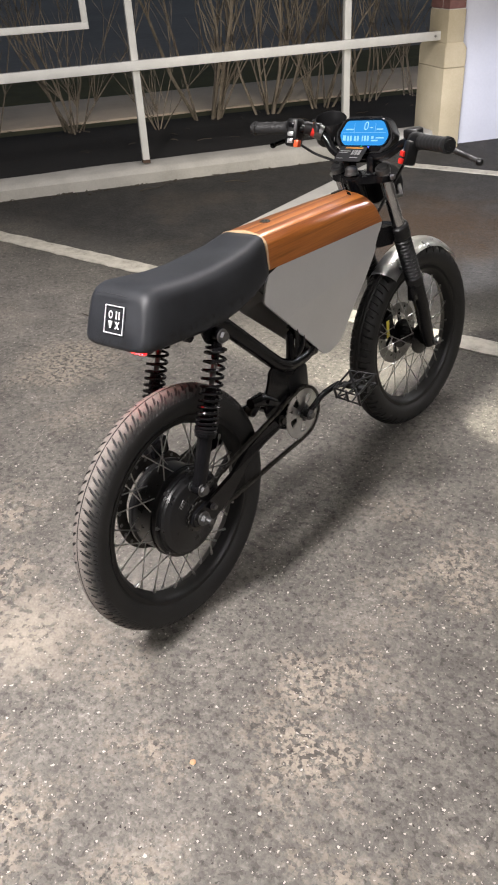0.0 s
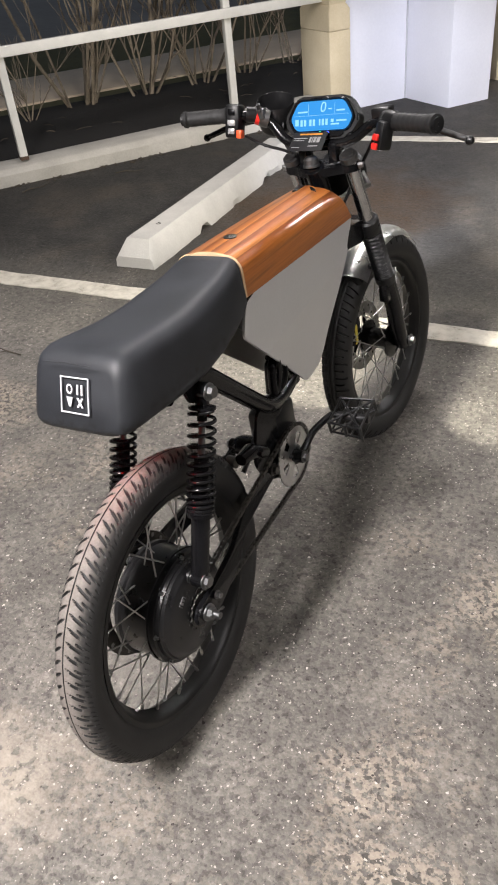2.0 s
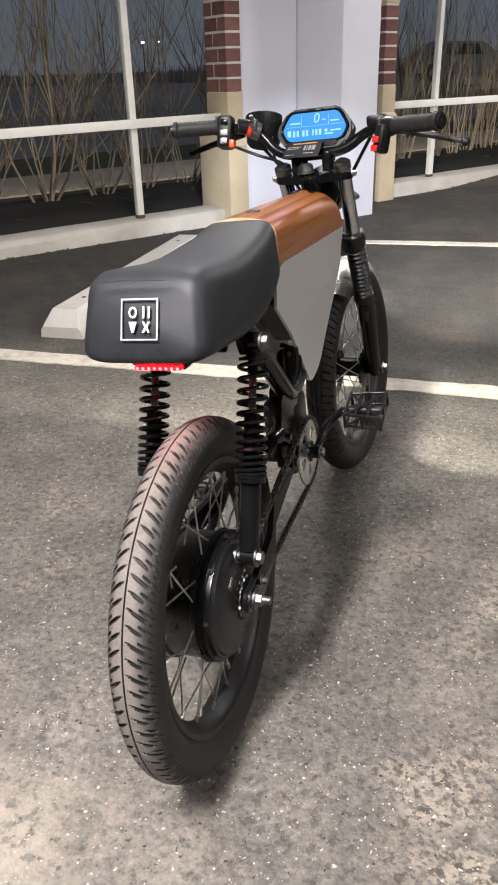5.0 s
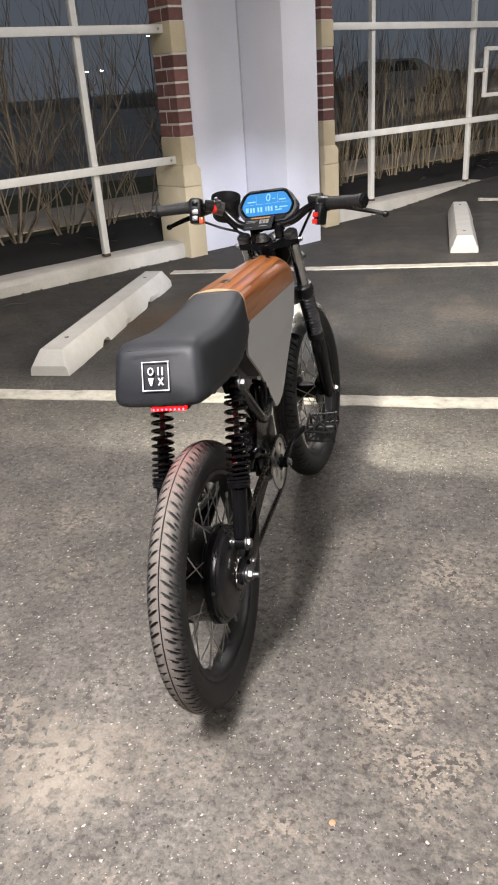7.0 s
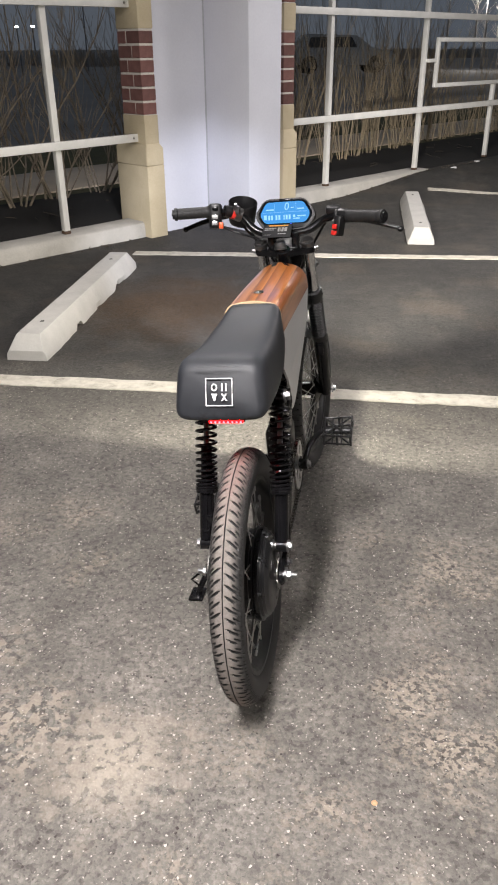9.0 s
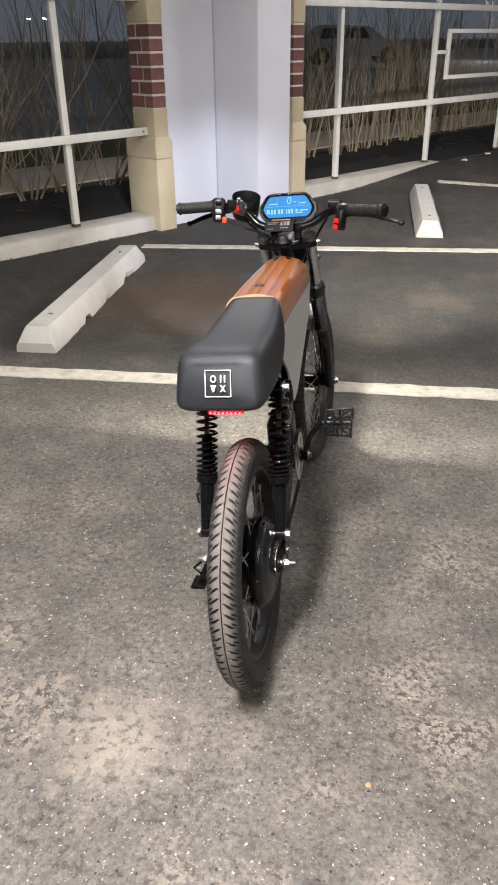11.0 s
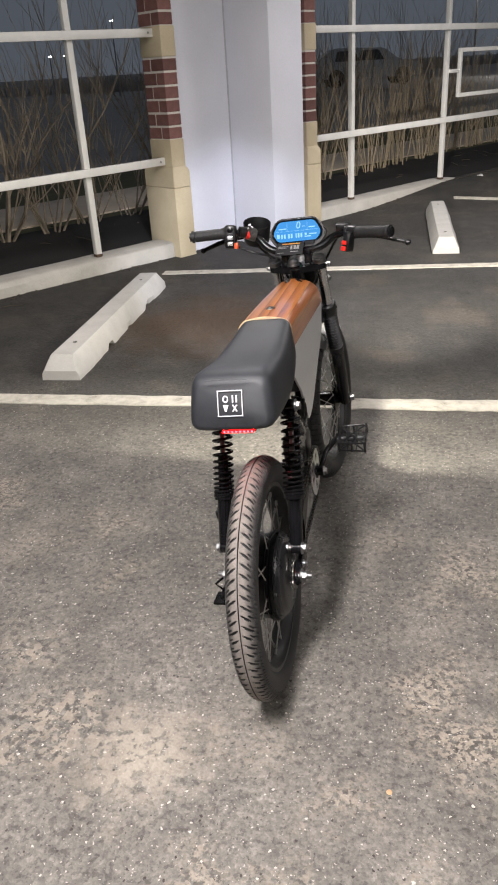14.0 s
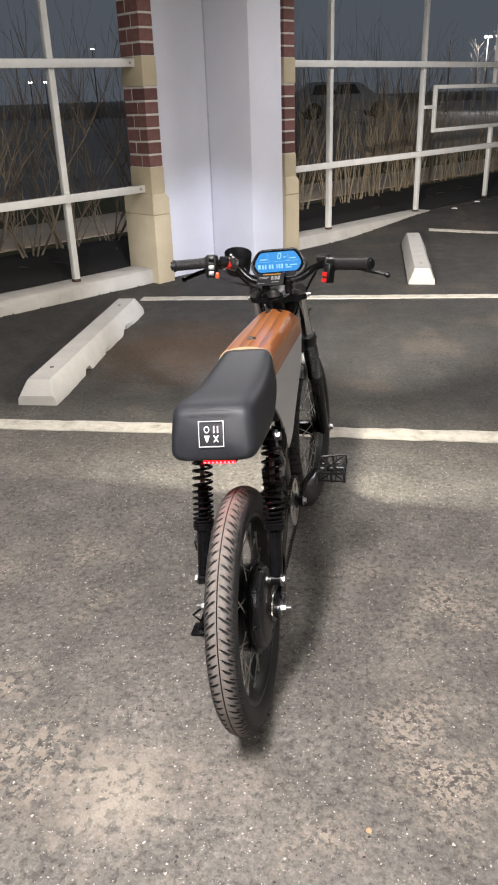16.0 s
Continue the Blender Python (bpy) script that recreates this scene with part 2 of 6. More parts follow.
def seat_material():
    m, nt, b = nodes_of("black_vinyl")
    tc = nt.nodes.new("ShaderNodeTexCoord").outputs["Object"]
    v = nt.nodes.new("ShaderNodeTexVoronoi")
    v.inputs["Scale"].default_value = 700
    link(nt, tc, v.inputs["Vector"])
    paleness = noise_node(nt, tc, 14, 4)
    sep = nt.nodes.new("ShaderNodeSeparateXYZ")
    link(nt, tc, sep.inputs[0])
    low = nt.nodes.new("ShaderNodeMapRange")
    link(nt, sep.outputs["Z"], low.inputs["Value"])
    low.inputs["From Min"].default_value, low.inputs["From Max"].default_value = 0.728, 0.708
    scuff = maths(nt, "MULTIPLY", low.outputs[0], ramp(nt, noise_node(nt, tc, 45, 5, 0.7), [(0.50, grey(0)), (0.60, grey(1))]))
    vinyl = ramp(nt, paleness, [(0.35, (0.0135, 0.0150, 0.0182, 1)), (0.75, (0.026, 0.0285, 0.034, 1))])
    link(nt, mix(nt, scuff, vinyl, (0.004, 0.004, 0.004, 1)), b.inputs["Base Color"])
    link(nt, maths(nt, "ADD", maths(nt, "MULTIPLY", paleness, 0.15), 0.46), b.inputs["Roughness"])
    bump(nt, b, v.outputs["Distance"], 0.25, 0.0006)
    return m


def paint_line_material():
    m, nt, b = nodes_of("worn_road_paint")
    p = position(nt)
    a, f = noise_node(nt, p, 16, 6, 0.7), noise_node(nt, p, 150, 4, 0.7)
    c = ramp(nt, a, [(0.25, (0.30, 0.275, 0.225, 1)), (0.6, (0.55, 0.52, 0.45, 1))])
    worn = ramp(nt, maths(nt, "ADD", maths(nt, "MULTIPLY", a, 0.6), maths(nt, "MULTIPLY", f, 0.4)), [(0.34, grey(1)), (0.42, grey(0))])
    c = mix(nt, worn, c, (0.12, 0.11, 0.095, 1))
    link(nt, c, b.inputs["Base Color"])
    b.inputs["Roughness"].default_value = 0.7
    bump(nt, b, f, 0.5, 0.002)
    return m


def rubber_material():
    m, nt, b = nodes_of("tyre_rubber")
    tc = nt.nodes.new("ShaderNodeTexCoord").outputs["Object"]
    d, f = noise_node(nt, tc, 9, 4), noise_node(nt, tc, 260, 3)
    link(nt, ramp(nt, maths(nt, "ADD", maths(nt, "MULTIPLY", d, 0.6), maths(nt, "MULTIPLY", f, 0.4)), [(0.3, (0.008, 0.008, 0.008, 1)), (0.75, (0.02, 0.0195, 0.0185, 1))]), b.inputs["Base Color"])
    b.inputs["Roughness"].default_value = 0.62
    bump(nt, b, f, 0.25, 0.0008)
    return m


def dusty_tread_material():
    m, nt, b = nodes_of("dusty_tread")
    tc = nt.nodes.new("ShaderNodeTexCoord").outputs["Object"]
    d, f = noise_node(nt, tc, 22, 5, 0.65), noise_node(nt, tc, 300, 3)
    sep = nt.nodes.new("ShaderNodeSeparateXYZ")
    link(nt, tc, sep.inputs[0])
    across = maths(nt, "ADD", maths(nt, "ABSOLUTE", sep.outputs["X"]), maths(nt, "MULTIPLY", maths(nt, "SUBTRACT", d, 0.5), 0.02))
    dusty = ramp(nt, maths(nt, "ADD", maths(nt, "MULTIPLY", d, 0.6), maths(nt, "MULTIPLY", f, 0.4)), [(0.3, (0.115, 0.102, 0.092, 1)), (0.72, (0.255, 0.225, 0.20, 1))])
    link(nt, mix(nt, ramp(nt, maths(nt, "MULTIPLY", across, 30.0), [(0.36, grey(0)), (0.86, grey(1))]), dusty, (0.022, 0.021, 0.02, 1)), b.inputs["Base Color"])
    b.inputs["Roughness"].default_value = 0.75
    bump(nt, b, f, 0.4, 0.001)
    return m


ASPHALT, WOOD, VINYL, LINE, RUBBER, TREAD = asphalt_material(), wood_material(), seat_material(), paint_line_material(), rubber_material(), dusty_tread_material()
WOOD_EDGE = plain("birch_ply_edge", (0.52, 0.36, 0.2), (0.68, 0.5, 0.3), 0.5)
BLACK_PAINT = plain("black_powder_coat", (0.0035, 0.0035, 0.004), (0.007, 0.007, 0.0078), 0.21, rough_var=0.07, spec=0.3)
BLACK_PLASTIC = plain("black_plastic", (0.005, 0.005, 0.0055), (0.012, 0.012, 0.0125), 0.38, relief=0.0004, spec=0.38)
GRIP_RUBBER = plain("grip_rubber", (0.008, 0.008, 0.008), (0.018, 0.018, 0.018), 0.6, relief=0.0006)
RIM_BLACK = plain("black_rim", (0.004, 0.004, 0.004), (0.008, 0.008, 0.008), 0.42, spec=0.35)
MOTOR_BLACK = plain("black_motor_shell", (0.005, 0.005, 0.0055), (0.011, 0.011, 0.0115), 0.30, spec=0.45)
STANCHION = plain("polished_fork_tube", (0.6, 0.6, 0.61), (0.75, 0.75, 0.75), 0.2, metal=1.0, rough_var=0.06)
CHROME = plain("chrome", (0.15, 0.15, 0.152), (0.24, 0.24, 0.24), 0.42, metal=1.0, rough_var=0.06)
STEEL = plain("brushed_steel", (0.26, 0.26, 0.255), (0.42, 0.415, 0.40), 0.42, metal=1.0, rough_var=0.1)
DARK_STEEL = plain("oiled_chain_steel", (0.05, 0.048, 0.045), (0.13, 0.125, 0.115), 0.38, metal=0.9)
SPOKE = plain("stainless_spoke", (0.40, 0.40, 0.39), (0.56, 0.55, 0.53), 0.42, metal=1.0)
FENDER = plain("polished_aluminium", (0.55, 0.55, 0.55), (0.78, 0.78, 0.77), 0.30, metal=1.0, rough_var=0.1)
LEVER_GREY = plain("worn_grey_lever", (0.05, 0.05, 0.05), (0.11, 0.11, 0.11), 0.38, metal=0.6)
PANEL_GREY = plain("grey_anodised_plate", (0.60, 0.595, 0.58), (0.66, 0.655, 0.64), 0.48, metal=0.35, scale=5, rough_var=0.04)
LOGO_WHITE = plain("white_print", (0.62, 0.62, 0.62), (0.75, 0.75, 0.75), 0.5)
RED_BUTTON = plain("red_button", (0.6, 0.02, 0.015), (0.75, 0.035, 0.025), 0.35)
ORANGE_BUTTON = plain("orange_button", (0.75, 0.1, 0.03), (0.85, 0.14, 0.05), 0.35)
BADGE_GREY = plain("faded_badge_print", (0.16, 0.16, 0.16), (0.24, 0.24, 0.24), 0.5)
SILVER_BUTTON = plain("silver_button", (0.55, 0.55, 0.55), (0.75, 0.75, 0.74), 0.3, metal=0.6)
CARD_BLACK = plain("black_card", (0.012, 0.012, 0.013), (0.02, 0.02, 0.021), 0.55, spec=0.25)
CARD_PALE = plain("pale_print", (0.22, 0.22, 0.22), (0.32, 0.32, 0.32), 0.6)
CARD_ORANGE = plain("orange_print", (0.6, 0.24, 0.03), (0.7, 0.3, 0.05), 0.4)
YELLOW_TAG = plain("yellow_tag", (0.6, 0.5, 0.06), (0.7, 0.58, 0.1), 0.45)
SCREEN_BLUE = glow("blue_screen", (0.018, 0.255, 0.66), 1.0)
SCREEN_PALE = glow("pale_screen_digits", (0.30, 0.68, 1.0), 0.9)
GREEN_LED = glow("green_led", (0.05, 0.9, 0.35), 3.0)
BLUE_LED = glow("blue_led", (0.06, 0.12, 1.0), 3.0)
TAIL_RED = glow("red_tail_led", (1.0, 0.012, 0.015), 55.0)
TAIL_LENS = glow("red_tail_lens", (1.0, 0.0006, 0.0009), 45.0)
HEAD_WHITE = glow("headlight_lens", (0.85, 0.9, 1.0), 8.0)
WHITE_PAINT = plain("white_steel_paint", (0.6, 0.6, 0.57), (0.76, 0.75, 0.72), 0.42, scale=9, relief=0.0006)
COLUMN_WHITE = plain("white_painted_concrete", (0.66, 0.67, 0.74), (0.74, 0.75, 0.82), 0.6, scale=2.2, fine=60, relief=0.0012)
SEALANT = plain("grey_sealant", (0.40, 0.41, 0.45), (0.50, 0.51, 0.55), 0.7)
PRECAST = plain("cream_precast", (0.45, 0.375, 0.245), (0.58, 0.50, 0.35), 0.75, scale=5, fine=120, relief=0.002)
BRICK = plain("red_brick", (0.125, 0.057, 0.050), (0.205, 0.098, 0.086), 0.85, scale=24, fine=160, relief=0.003, vary=0.25)
MORTAR = plain("pale_mortar", (0.52, 0.48, 0.43), (0.66, 0.62, 0.56), 0.9, scale=40, relief=0.002)
CONCRETE = plain("weathered_concrete", (0.34, 0.325, 0.295), (0.5, 0.48, 0.44), 0.85, scale=6, fine=110, relief=0.003)
STOP_WHITE = plain("chalky_wheel_stop", (0.37, 0.36, 0.338), (0.47, 0.457, 0.43), 0.8, scale=10, fine=140, relief=0.002)
RUST = plain("rusty_base", (0.05, 0.032, 0.022), (0.11, 0.068, 0.045), 0.9, relief=0.002)
HOLE_DARK = plain("dark_hole", (0.006, 0.005, 0.004), (0.014, 0.011, 0.009), 0.95)
MULCH = plain("dark_mulch", (0.005, 0.0045, 0.0045), (0.018, 0.0155, 0.014), 0.95, scale=14, fine=80, relief=0.02)
WALKWAY = plain("pavement_concrete", (0.58, 0.475, 0.37), (0.74, 0.62, 0.49), 0.9, scale=3, fine=60, relief=0.003)
GRASS = plain("short_grass", (0.06, 0.062, 0.027), (0.13, 0.122, 0.058), 0.9, scale=5, fine=60, relief=0.02)
STEM = plain("bare_stem", (0.14, 0.115, 0.088), (0.32, 0.265, 0.20), 0.8, vary=0.2)
STRAW = plain("dry_straw_stem", (0.27, 0.215, 0.145), (0.46, 0.375, 0.255), 0.8, vary=0.2)
TWIG = plain("dead_twig", (0.035, 0.029, 0.022), (0.08, 0.064, 0.048), 0.9)
CEILING_PAINT = plain("ceiling_concrete", (0.42, 0.42, 0.4), (0.52, 0.52, 0.5), 0.85, scale=2)
CAR_PAINT = plain("pale_car_paint", (0.52, 0.52, 0.51), (0.62, 0.62, 0.61), 0.45, coat=0.2)
CAR_GLASS = plain("car_glass", (0.05, 0.052, 0.055), (0.08, 0.083, 0.087), 0.3)
PALE_BARK = plain("pale_bark", (0.22, 0.2, 0.185), (0.4, 0.37, 0.345), 0.8)
POLE_GREY = plain("galvanised_pole", (0.12, 0.12, 0.125), (0.2, 0.2, 0.205), 0.5)
FAR_HEDGE = plain("far_hedge_twigs", (0.22, 0.205, 0.19), (0.32, 0.3, 0.28), 0.95, scale=4, fine=40, relief=0.02)
FAR_LAND = plain("dark_road_and_land", (0.20, 0.19, 0.185), (0.32, 0.305, 0.295), 0.9, scale=0.5, fine=8)
FAR_LAMP = glow("far_lamp", (1.0, 0.97, 0.9), 20.0)

# ---- mesh helpers ----


def mesh_of(name, bm, material, smooth=35):
    me = bpy.data.meshes.new(name)
    bmesh.ops.recalc_face_normals(bm, faces=bm.faces)
    bm.to_mesh(me)
    bm.free()
    if material:
        me.materials.append(material)
    if smooth:
        for p in me.polygons:
            p.use_smooth = True
        me.set_sharp_from_angle(angle=radians(smooth))
    return me


def part(name, bm, material, parent, label="", smooth=35):
    ob = new(name, mesh_of(name, bm, material, smooth))
    ob.parent = parent
    if label:
        tagged(ob, label)
    return ob


def thing(name, bm, material, label, category, group="", kind="", smooth=35):
    return tagged(new(name, mesh_of(name, bm, material, smooth)), label, category, group, kind)


def root(name, m, label, category, group="", kind=""):
    ob = new(name)
    ob.empty_display_size = 0.1
    ob.matrix_world = m
    return tagged(ob, label, category, group, kind)


def box(bm, lo, hi, bev=0.0, seg=2, m=None):
    vs = [bm.verts.new((x, y, z)) for x in (lo[0], hi[0]) for y in (lo[1], hi[1]) for z in (lo[2], hi[2])]
    fs = [bm.faces.new([vs[i] for i in q]) for q in ((0, 1, 3, 2), (4, 6, 7, 5), (0, 4, 5, 1), (2, 3, 7, 6), (0, 2, 6, 4), (1, 5, 7, 3))]
    if bev:
        edges = list({e for f in fs for e in f.edges})
        got = bmesh.ops.bevel(bm, geom=edges, offset=bev, segments=seg, affect="EDGES", profile=0.5)
        vs = list({v for f in got["faces"] for v in f.verts})
    if m is not None:
        bmesh.ops.transform(bm, matrix=m, verts=[v for v in vs if v.is_valid])
    return bm


def tube(bm, pts, r, seg=12, closed=False, cap=True):
    """A round bar along points; r is one radius or one for each point."""
    pts = [Vector(p) for p in pts]
    n = len(pts)
    rs = [r] * n if isinstance(r, (int, float)) else list(r)
    rings, up = [], None
    for i, p in enumerate(pts):
        a, b = (pts[i - 1], pts[(i + 1) % n]) if closed else (pts[max(i - 1, 0)], pts[min(i + 1, n - 1)])
        d = (b - a).normalized()
        if up is None:
            up = d.orthogonal().normalized()
        up = (up - d * up.dot(d)).normalized()
        side = d.cross(up)
        rings.append([bm.verts.new(p + (up * math.cos(k * math.tau / seg) + side * math.sin(k * math.tau / seg)) * rs[i]) for k in range(seg)])
    for i in range(n if closed else n - 1):
        a, b = rings[i], rings[(i + 1) % n]
        for k in range(seg):
            bm.faces.new((a[k], a[(k + 1) % seg], b[(k + 1) % seg], b[k]))
    if cap and not closed:
        bm.faces.new(rings[0][::-1])
        bm.faces.new(rings[-1])
    return bm


def bent(pts, radius, steps=6):
    """Points along a bar whose corners are rounded."""
    pts = [Vector(p) for p in pts]
    out = [pts[0]]
    for a, b, c in zip(pts, pts[1:], pts[2:]):
        r = min(radius, (a - b).length * 0.45, (c - b).length * 0.45)
        p, q = b + (a - b).normalized() * r, b + (c - b).normalized() * r
        out += [p * (1 - t) ** 2 + b * 2 * t * (1 - t) + q * t * t for t in [i / steps for i in range(steps + 1)]]
    return out + [pts[-1]]


def lathe(bm, profile, centre, seg=48, closed=False, axis="x"):
    """Turns (along, radius) pairs round an axis through centre."""
    cx, cy, cz = centre
    rings = []
    for along, rad in profile:
        ring = []
        for k in range(seg):
            a = k * math.tau / seg
            if axis == "x":
                v = (cx + along, cy + rad * math.cos(a), cz + rad * math.sin(a))
            elif axis == "y":
                v = (cx + rad * math.cos(a), cy + along, cz + rad * math.sin(a))
            else:
                v = (cx + rad * math.cos(a), cy + rad * math.sin(a), cz + along)
            ring.append(bm.verts.new(v))
        rings.append(ring)
    m = len(rings)
    for i in range(m if closed else m - 1):
        a, b = rings[i], rings[(i + 1) % m]
        for k in range(seg):
            bm.faces.new((a[k], a[(k + 1) % seg], b[(k + 1) % seg], b[k]))
    if not closed:
        bm.faces.new(rings[0][::-1])
        bm.faces.new(rings[-1])
    return bm


def plate(bm, outline, lo, hi, axis="x", bev=0.0):
    """A flat plate of a given outline, from lo to hi along an axis."""
    def at(a, b, c):
        return (c, a, b) if axis == "x" else (a, c, b) if axis == "y" else (a, b, c)
    low, top = [bm.verts.new(at(a, b, lo)) for a, b in outline], [bm.verts.new(at(a, b, hi)) for a, b in outline]
    n = len(outline)
    fs = [bm.faces.new(low), bm.faces.new(top[::-1])]
    for i in range(n):
        fs.append(bm.faces.new((low[i], top[i], top[(i + 1) % n], low[(i + 1) % n])))
    if bev:
        bmesh.ops.bevel(bm, geom=list({e for f in fs for e in f.edges}), offset=bev, segments=2, affect="EDGES")
    return bm


def rounded(outline, radius, steps=4):
    pts = [Vector((a, b, 0)) for a, b in outline]
    out = []
    n = len(pts)
    for i in range(n):
        a, b, c = pts[i - 1], pts[i], pts[(i + 1) % n]
        r = min(radius, (a - b).length * 0.45, (c - b).length * 0.45)
        p, q = b + (a - b).normalized() * r, b + (c - b).normalized() * r
        for k in range(steps + 1):
            t = k / steps
            v = p * (1 - t) ** 2 + b * 2 * t * (1 - t) + q * t * t
            out.append((v.x, v.y))
    return out


def bolt(bm, where, along, r, length):
    """A hexagon bolt head with its washer."""
    d = Vector(along).normalized()
    p = Vector(where)
    tube(bm, [p, p + d * length * 0.25], r * 1.45, 18)
    tube(bm, [p + d * length * 0.25, p + d * length], r, 6)
    return bm


# ---- ground and building ----
FENCE = pose(-2.945, 5.124, 0, 0, 0, 52.98)  # x along the fence, y outwards


def jagged(bm, x0, x1, yc, w, z0, z1, steps, slope=0.0, wear=0.006):
    """A painted band along x with uneven edges."""
    lo, hi = [], []
    for i in range(steps + 1):
        x = x0 + (x1 - x0) * i / steps
        c = yc + slope * (x - x0)
        lo.append((x, c - w / 2 + random.uniform(-wear, wear)))
        hi.append((x, c + w / 2 + random.uniform(-wear, wear)))
    rings = []
    for (xa, ya), (xb, yb) in zip(lo, hi):
        la, lb = lift(xa, ya), lift(xb, yb)
        rings.append([bm.verts.new(v) for v in ((xa, ya, z0 + la), (xa, ya, z1 + la), (xb, yb, z1 + lb), (xb, yb, z0 + lb))])
    for a, b in zip(rings, rings[1:]):
        for k in range(4):
            bm.faces.new((a[k], a[(k + 1) % 4], b[(k + 1) % 4], b[k]))
    bm.faces.new(rings[0])
    bm.faces.new(rings[-1][::-1])
    return bm


def lift(x, y):
    """Height of the floor: it ramps up to the kerb in the far bay."""
    p = FENCE.inverted() @ Vector((x, y, 0))
    a, b = min(1, max(0, (p.x - 2.9) / 2.0)), min(1, max(0, (p.y + 1.2) / 1.1))
    return 0.112 * a * a * (3 - 2 * a) * b * b * (3 - 2 * b)


def build_ground():
    bm = bmesh.new()
    nx, ny = 136, 68
    grid = {}
    for i in range(nx + 1):
        for j in range(ny + 1):
            p = FENCE @ Vector((-16 + 34 * i / nx, 0.0 - 17 * j / ny, 0))
            grid[i, j] = bm.verts.new((p.x, p.y, lift(p.x, p.y)))
    for i in range(nx):
        for j in range(ny):
            bm.faces.new((grid[i, j], grid[i + 1, j], grid[i + 1, j + 1], grid[i, j + 1]))
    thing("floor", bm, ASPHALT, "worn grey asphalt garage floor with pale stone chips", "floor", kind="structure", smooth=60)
    # land outside: one sheet to the horizon
    bm = bmesh.new()
    rows = [(-0.02, 0.06), (0.16, 0.10), (0.5, 0.11), (0.9, 0.14), (1.5, 0.12), (3.0, 0.10), (3.2, 0.11), (4.8, 0.13), (5.2, 0.13), (9, 0.16), (20, 0.3), (45, 0.5), (120, 0.8), (420, 2.0)]
    cols = [-300 + 20 * k for k in range(12)] + [-60 + 1.5 * k for k in range(81)] + [80 + 22 * k for k in range(11)]
    vs = []
    for y, z in rows:
        line = []
        for x in cols:
            p = FENCE @ Vector((x, y, 0))
            h = z + (0.035 * noise.noise(Vector((x * 0.9, y * 2, 0))) if 0.3 < y < 1.2 else 0)
            line.append(bm.verts.new((p.x, p.y, h)))
        vs.append(line)
    for i in range(len(rows) - 1):
        for j in range(len(cols) - 1):
            f = bm.faces.new((vs[i][j], vs[i][j + 1], vs[i + 1][j + 1], vs[i + 1][j]))
            f.material_index = 0 if i < 4 else 1 if i < 7 else 2
    me = mesh_of("ground", bm, MULCH, 60)
    me.materials.append(GRASS)
    me.materials.append(FAR_LAND)
    tagged(new("ground", me), "dark mulch bed and night-dark grass beyond the fence", "ground", kind="structure")
    bm = bmesh.new()
    box(bm, (-40, 1.72, 0.0), (40, 3.0, 0.135), 0.01)
    ob = thing("pavement", bm, WALKWAY, "tan concrete footpath past the planting bed", "pavement", kind="structure")
    ob.matrix_world = FENCE
    # kerb: a run each side of the pier, with a chipped lower edge
    for name, a, b in (("kerb", -15.0, 0.675), ("kerb", 2.402, 4.78)):
        bm = bmesh.new()
        n = int((b - a) / 0.06)
        rings = []
        for i in range(n + 1):
            x = a + (b - a) * i / n
            e = 0.012 * noise.noise(Vector((x * 3, 1, 0))) + 0.006 * noise.noise(Vector((x * 14, 5, 0)))
            t = 0.005 * noise.noise(Vector((x * 2, 9, 0))) - (0.0065 * min(4.0, 0.675 - x) if x < 0.675 else 0)
            rings.append([bm.verts.new(v) for v in ((x, -0.065 + e, -0.02), (x, -0.062 + t, 0.07), (x, -0.052, 0.108 + t), (x, -0.036, 0.118 + t), (x, 0.165, 0.118 + t), (x, 0.175, -0.02))])
        for p, q in zip(rings, rings[1:]):
            for k in range(6):
                bm.faces.new((p[k], p[(k + 1) % 6], q[(k + 1) % 6], q[k]))
        bm.faces.new(rings[0])
        bm.faces.new(rings[-1][::-1])
        ob = thing(name, bm, CONCRETE, "weathered concrete kerb under the fence", "kerb", kind="structure")
        ob.matrix_world = FENCE
    for name, x0, x1, yc, slope, w in (("bay_line", -4.55, 4.0, 2.60, 0.016, 0.112), ("bay_line", -2.43, 4.0, 5.075, 0.055, 0.1), ("bay_line", -0.1, 4.0, 7.965, 0.02, 0.1)):
        bm = bmesh.new()
        jagged(bm, x0, x1, yc, w, 0.0005, 0.005, 130, slope)
        thing(name, bm, LINE, "worn off-white painted bay line on the asphalt", "road marking", "painted bay lines", "structure", smooth=0)


build_ground()


def build_shell():
    """Ceiling and the far walls of the garage that close the place behind the camera."""
    bm = bmesh.new()
    box(bm, (-16, -17, 2.75), (18, 0.25, 3.0))
    ob = thing("ceiling", bm, CEILING_PAINT, "plain concrete garage ceiling", "ceiling", kind="structure")
    ob.matrix_world = FENCE
    for name, lo, hi in (("wall_south", (-16, -17.2, -0.1), (18, -17, 2.75)), ("wall_west", (-16.2, -17.2, -0.1), (-16, 0.25, 2.75)), ("wall_east", (18, -17.2, -0.1), (18.2, 0.25, 2.75))):
        bm = bmesh.new()
        box(bm, lo, hi)
        ob = thing(name, bm, CEILING_PAINT, "plain painted concrete garage wall", "wall", kind="structure")
        ob.matrix_world = FENCE


build_shell()


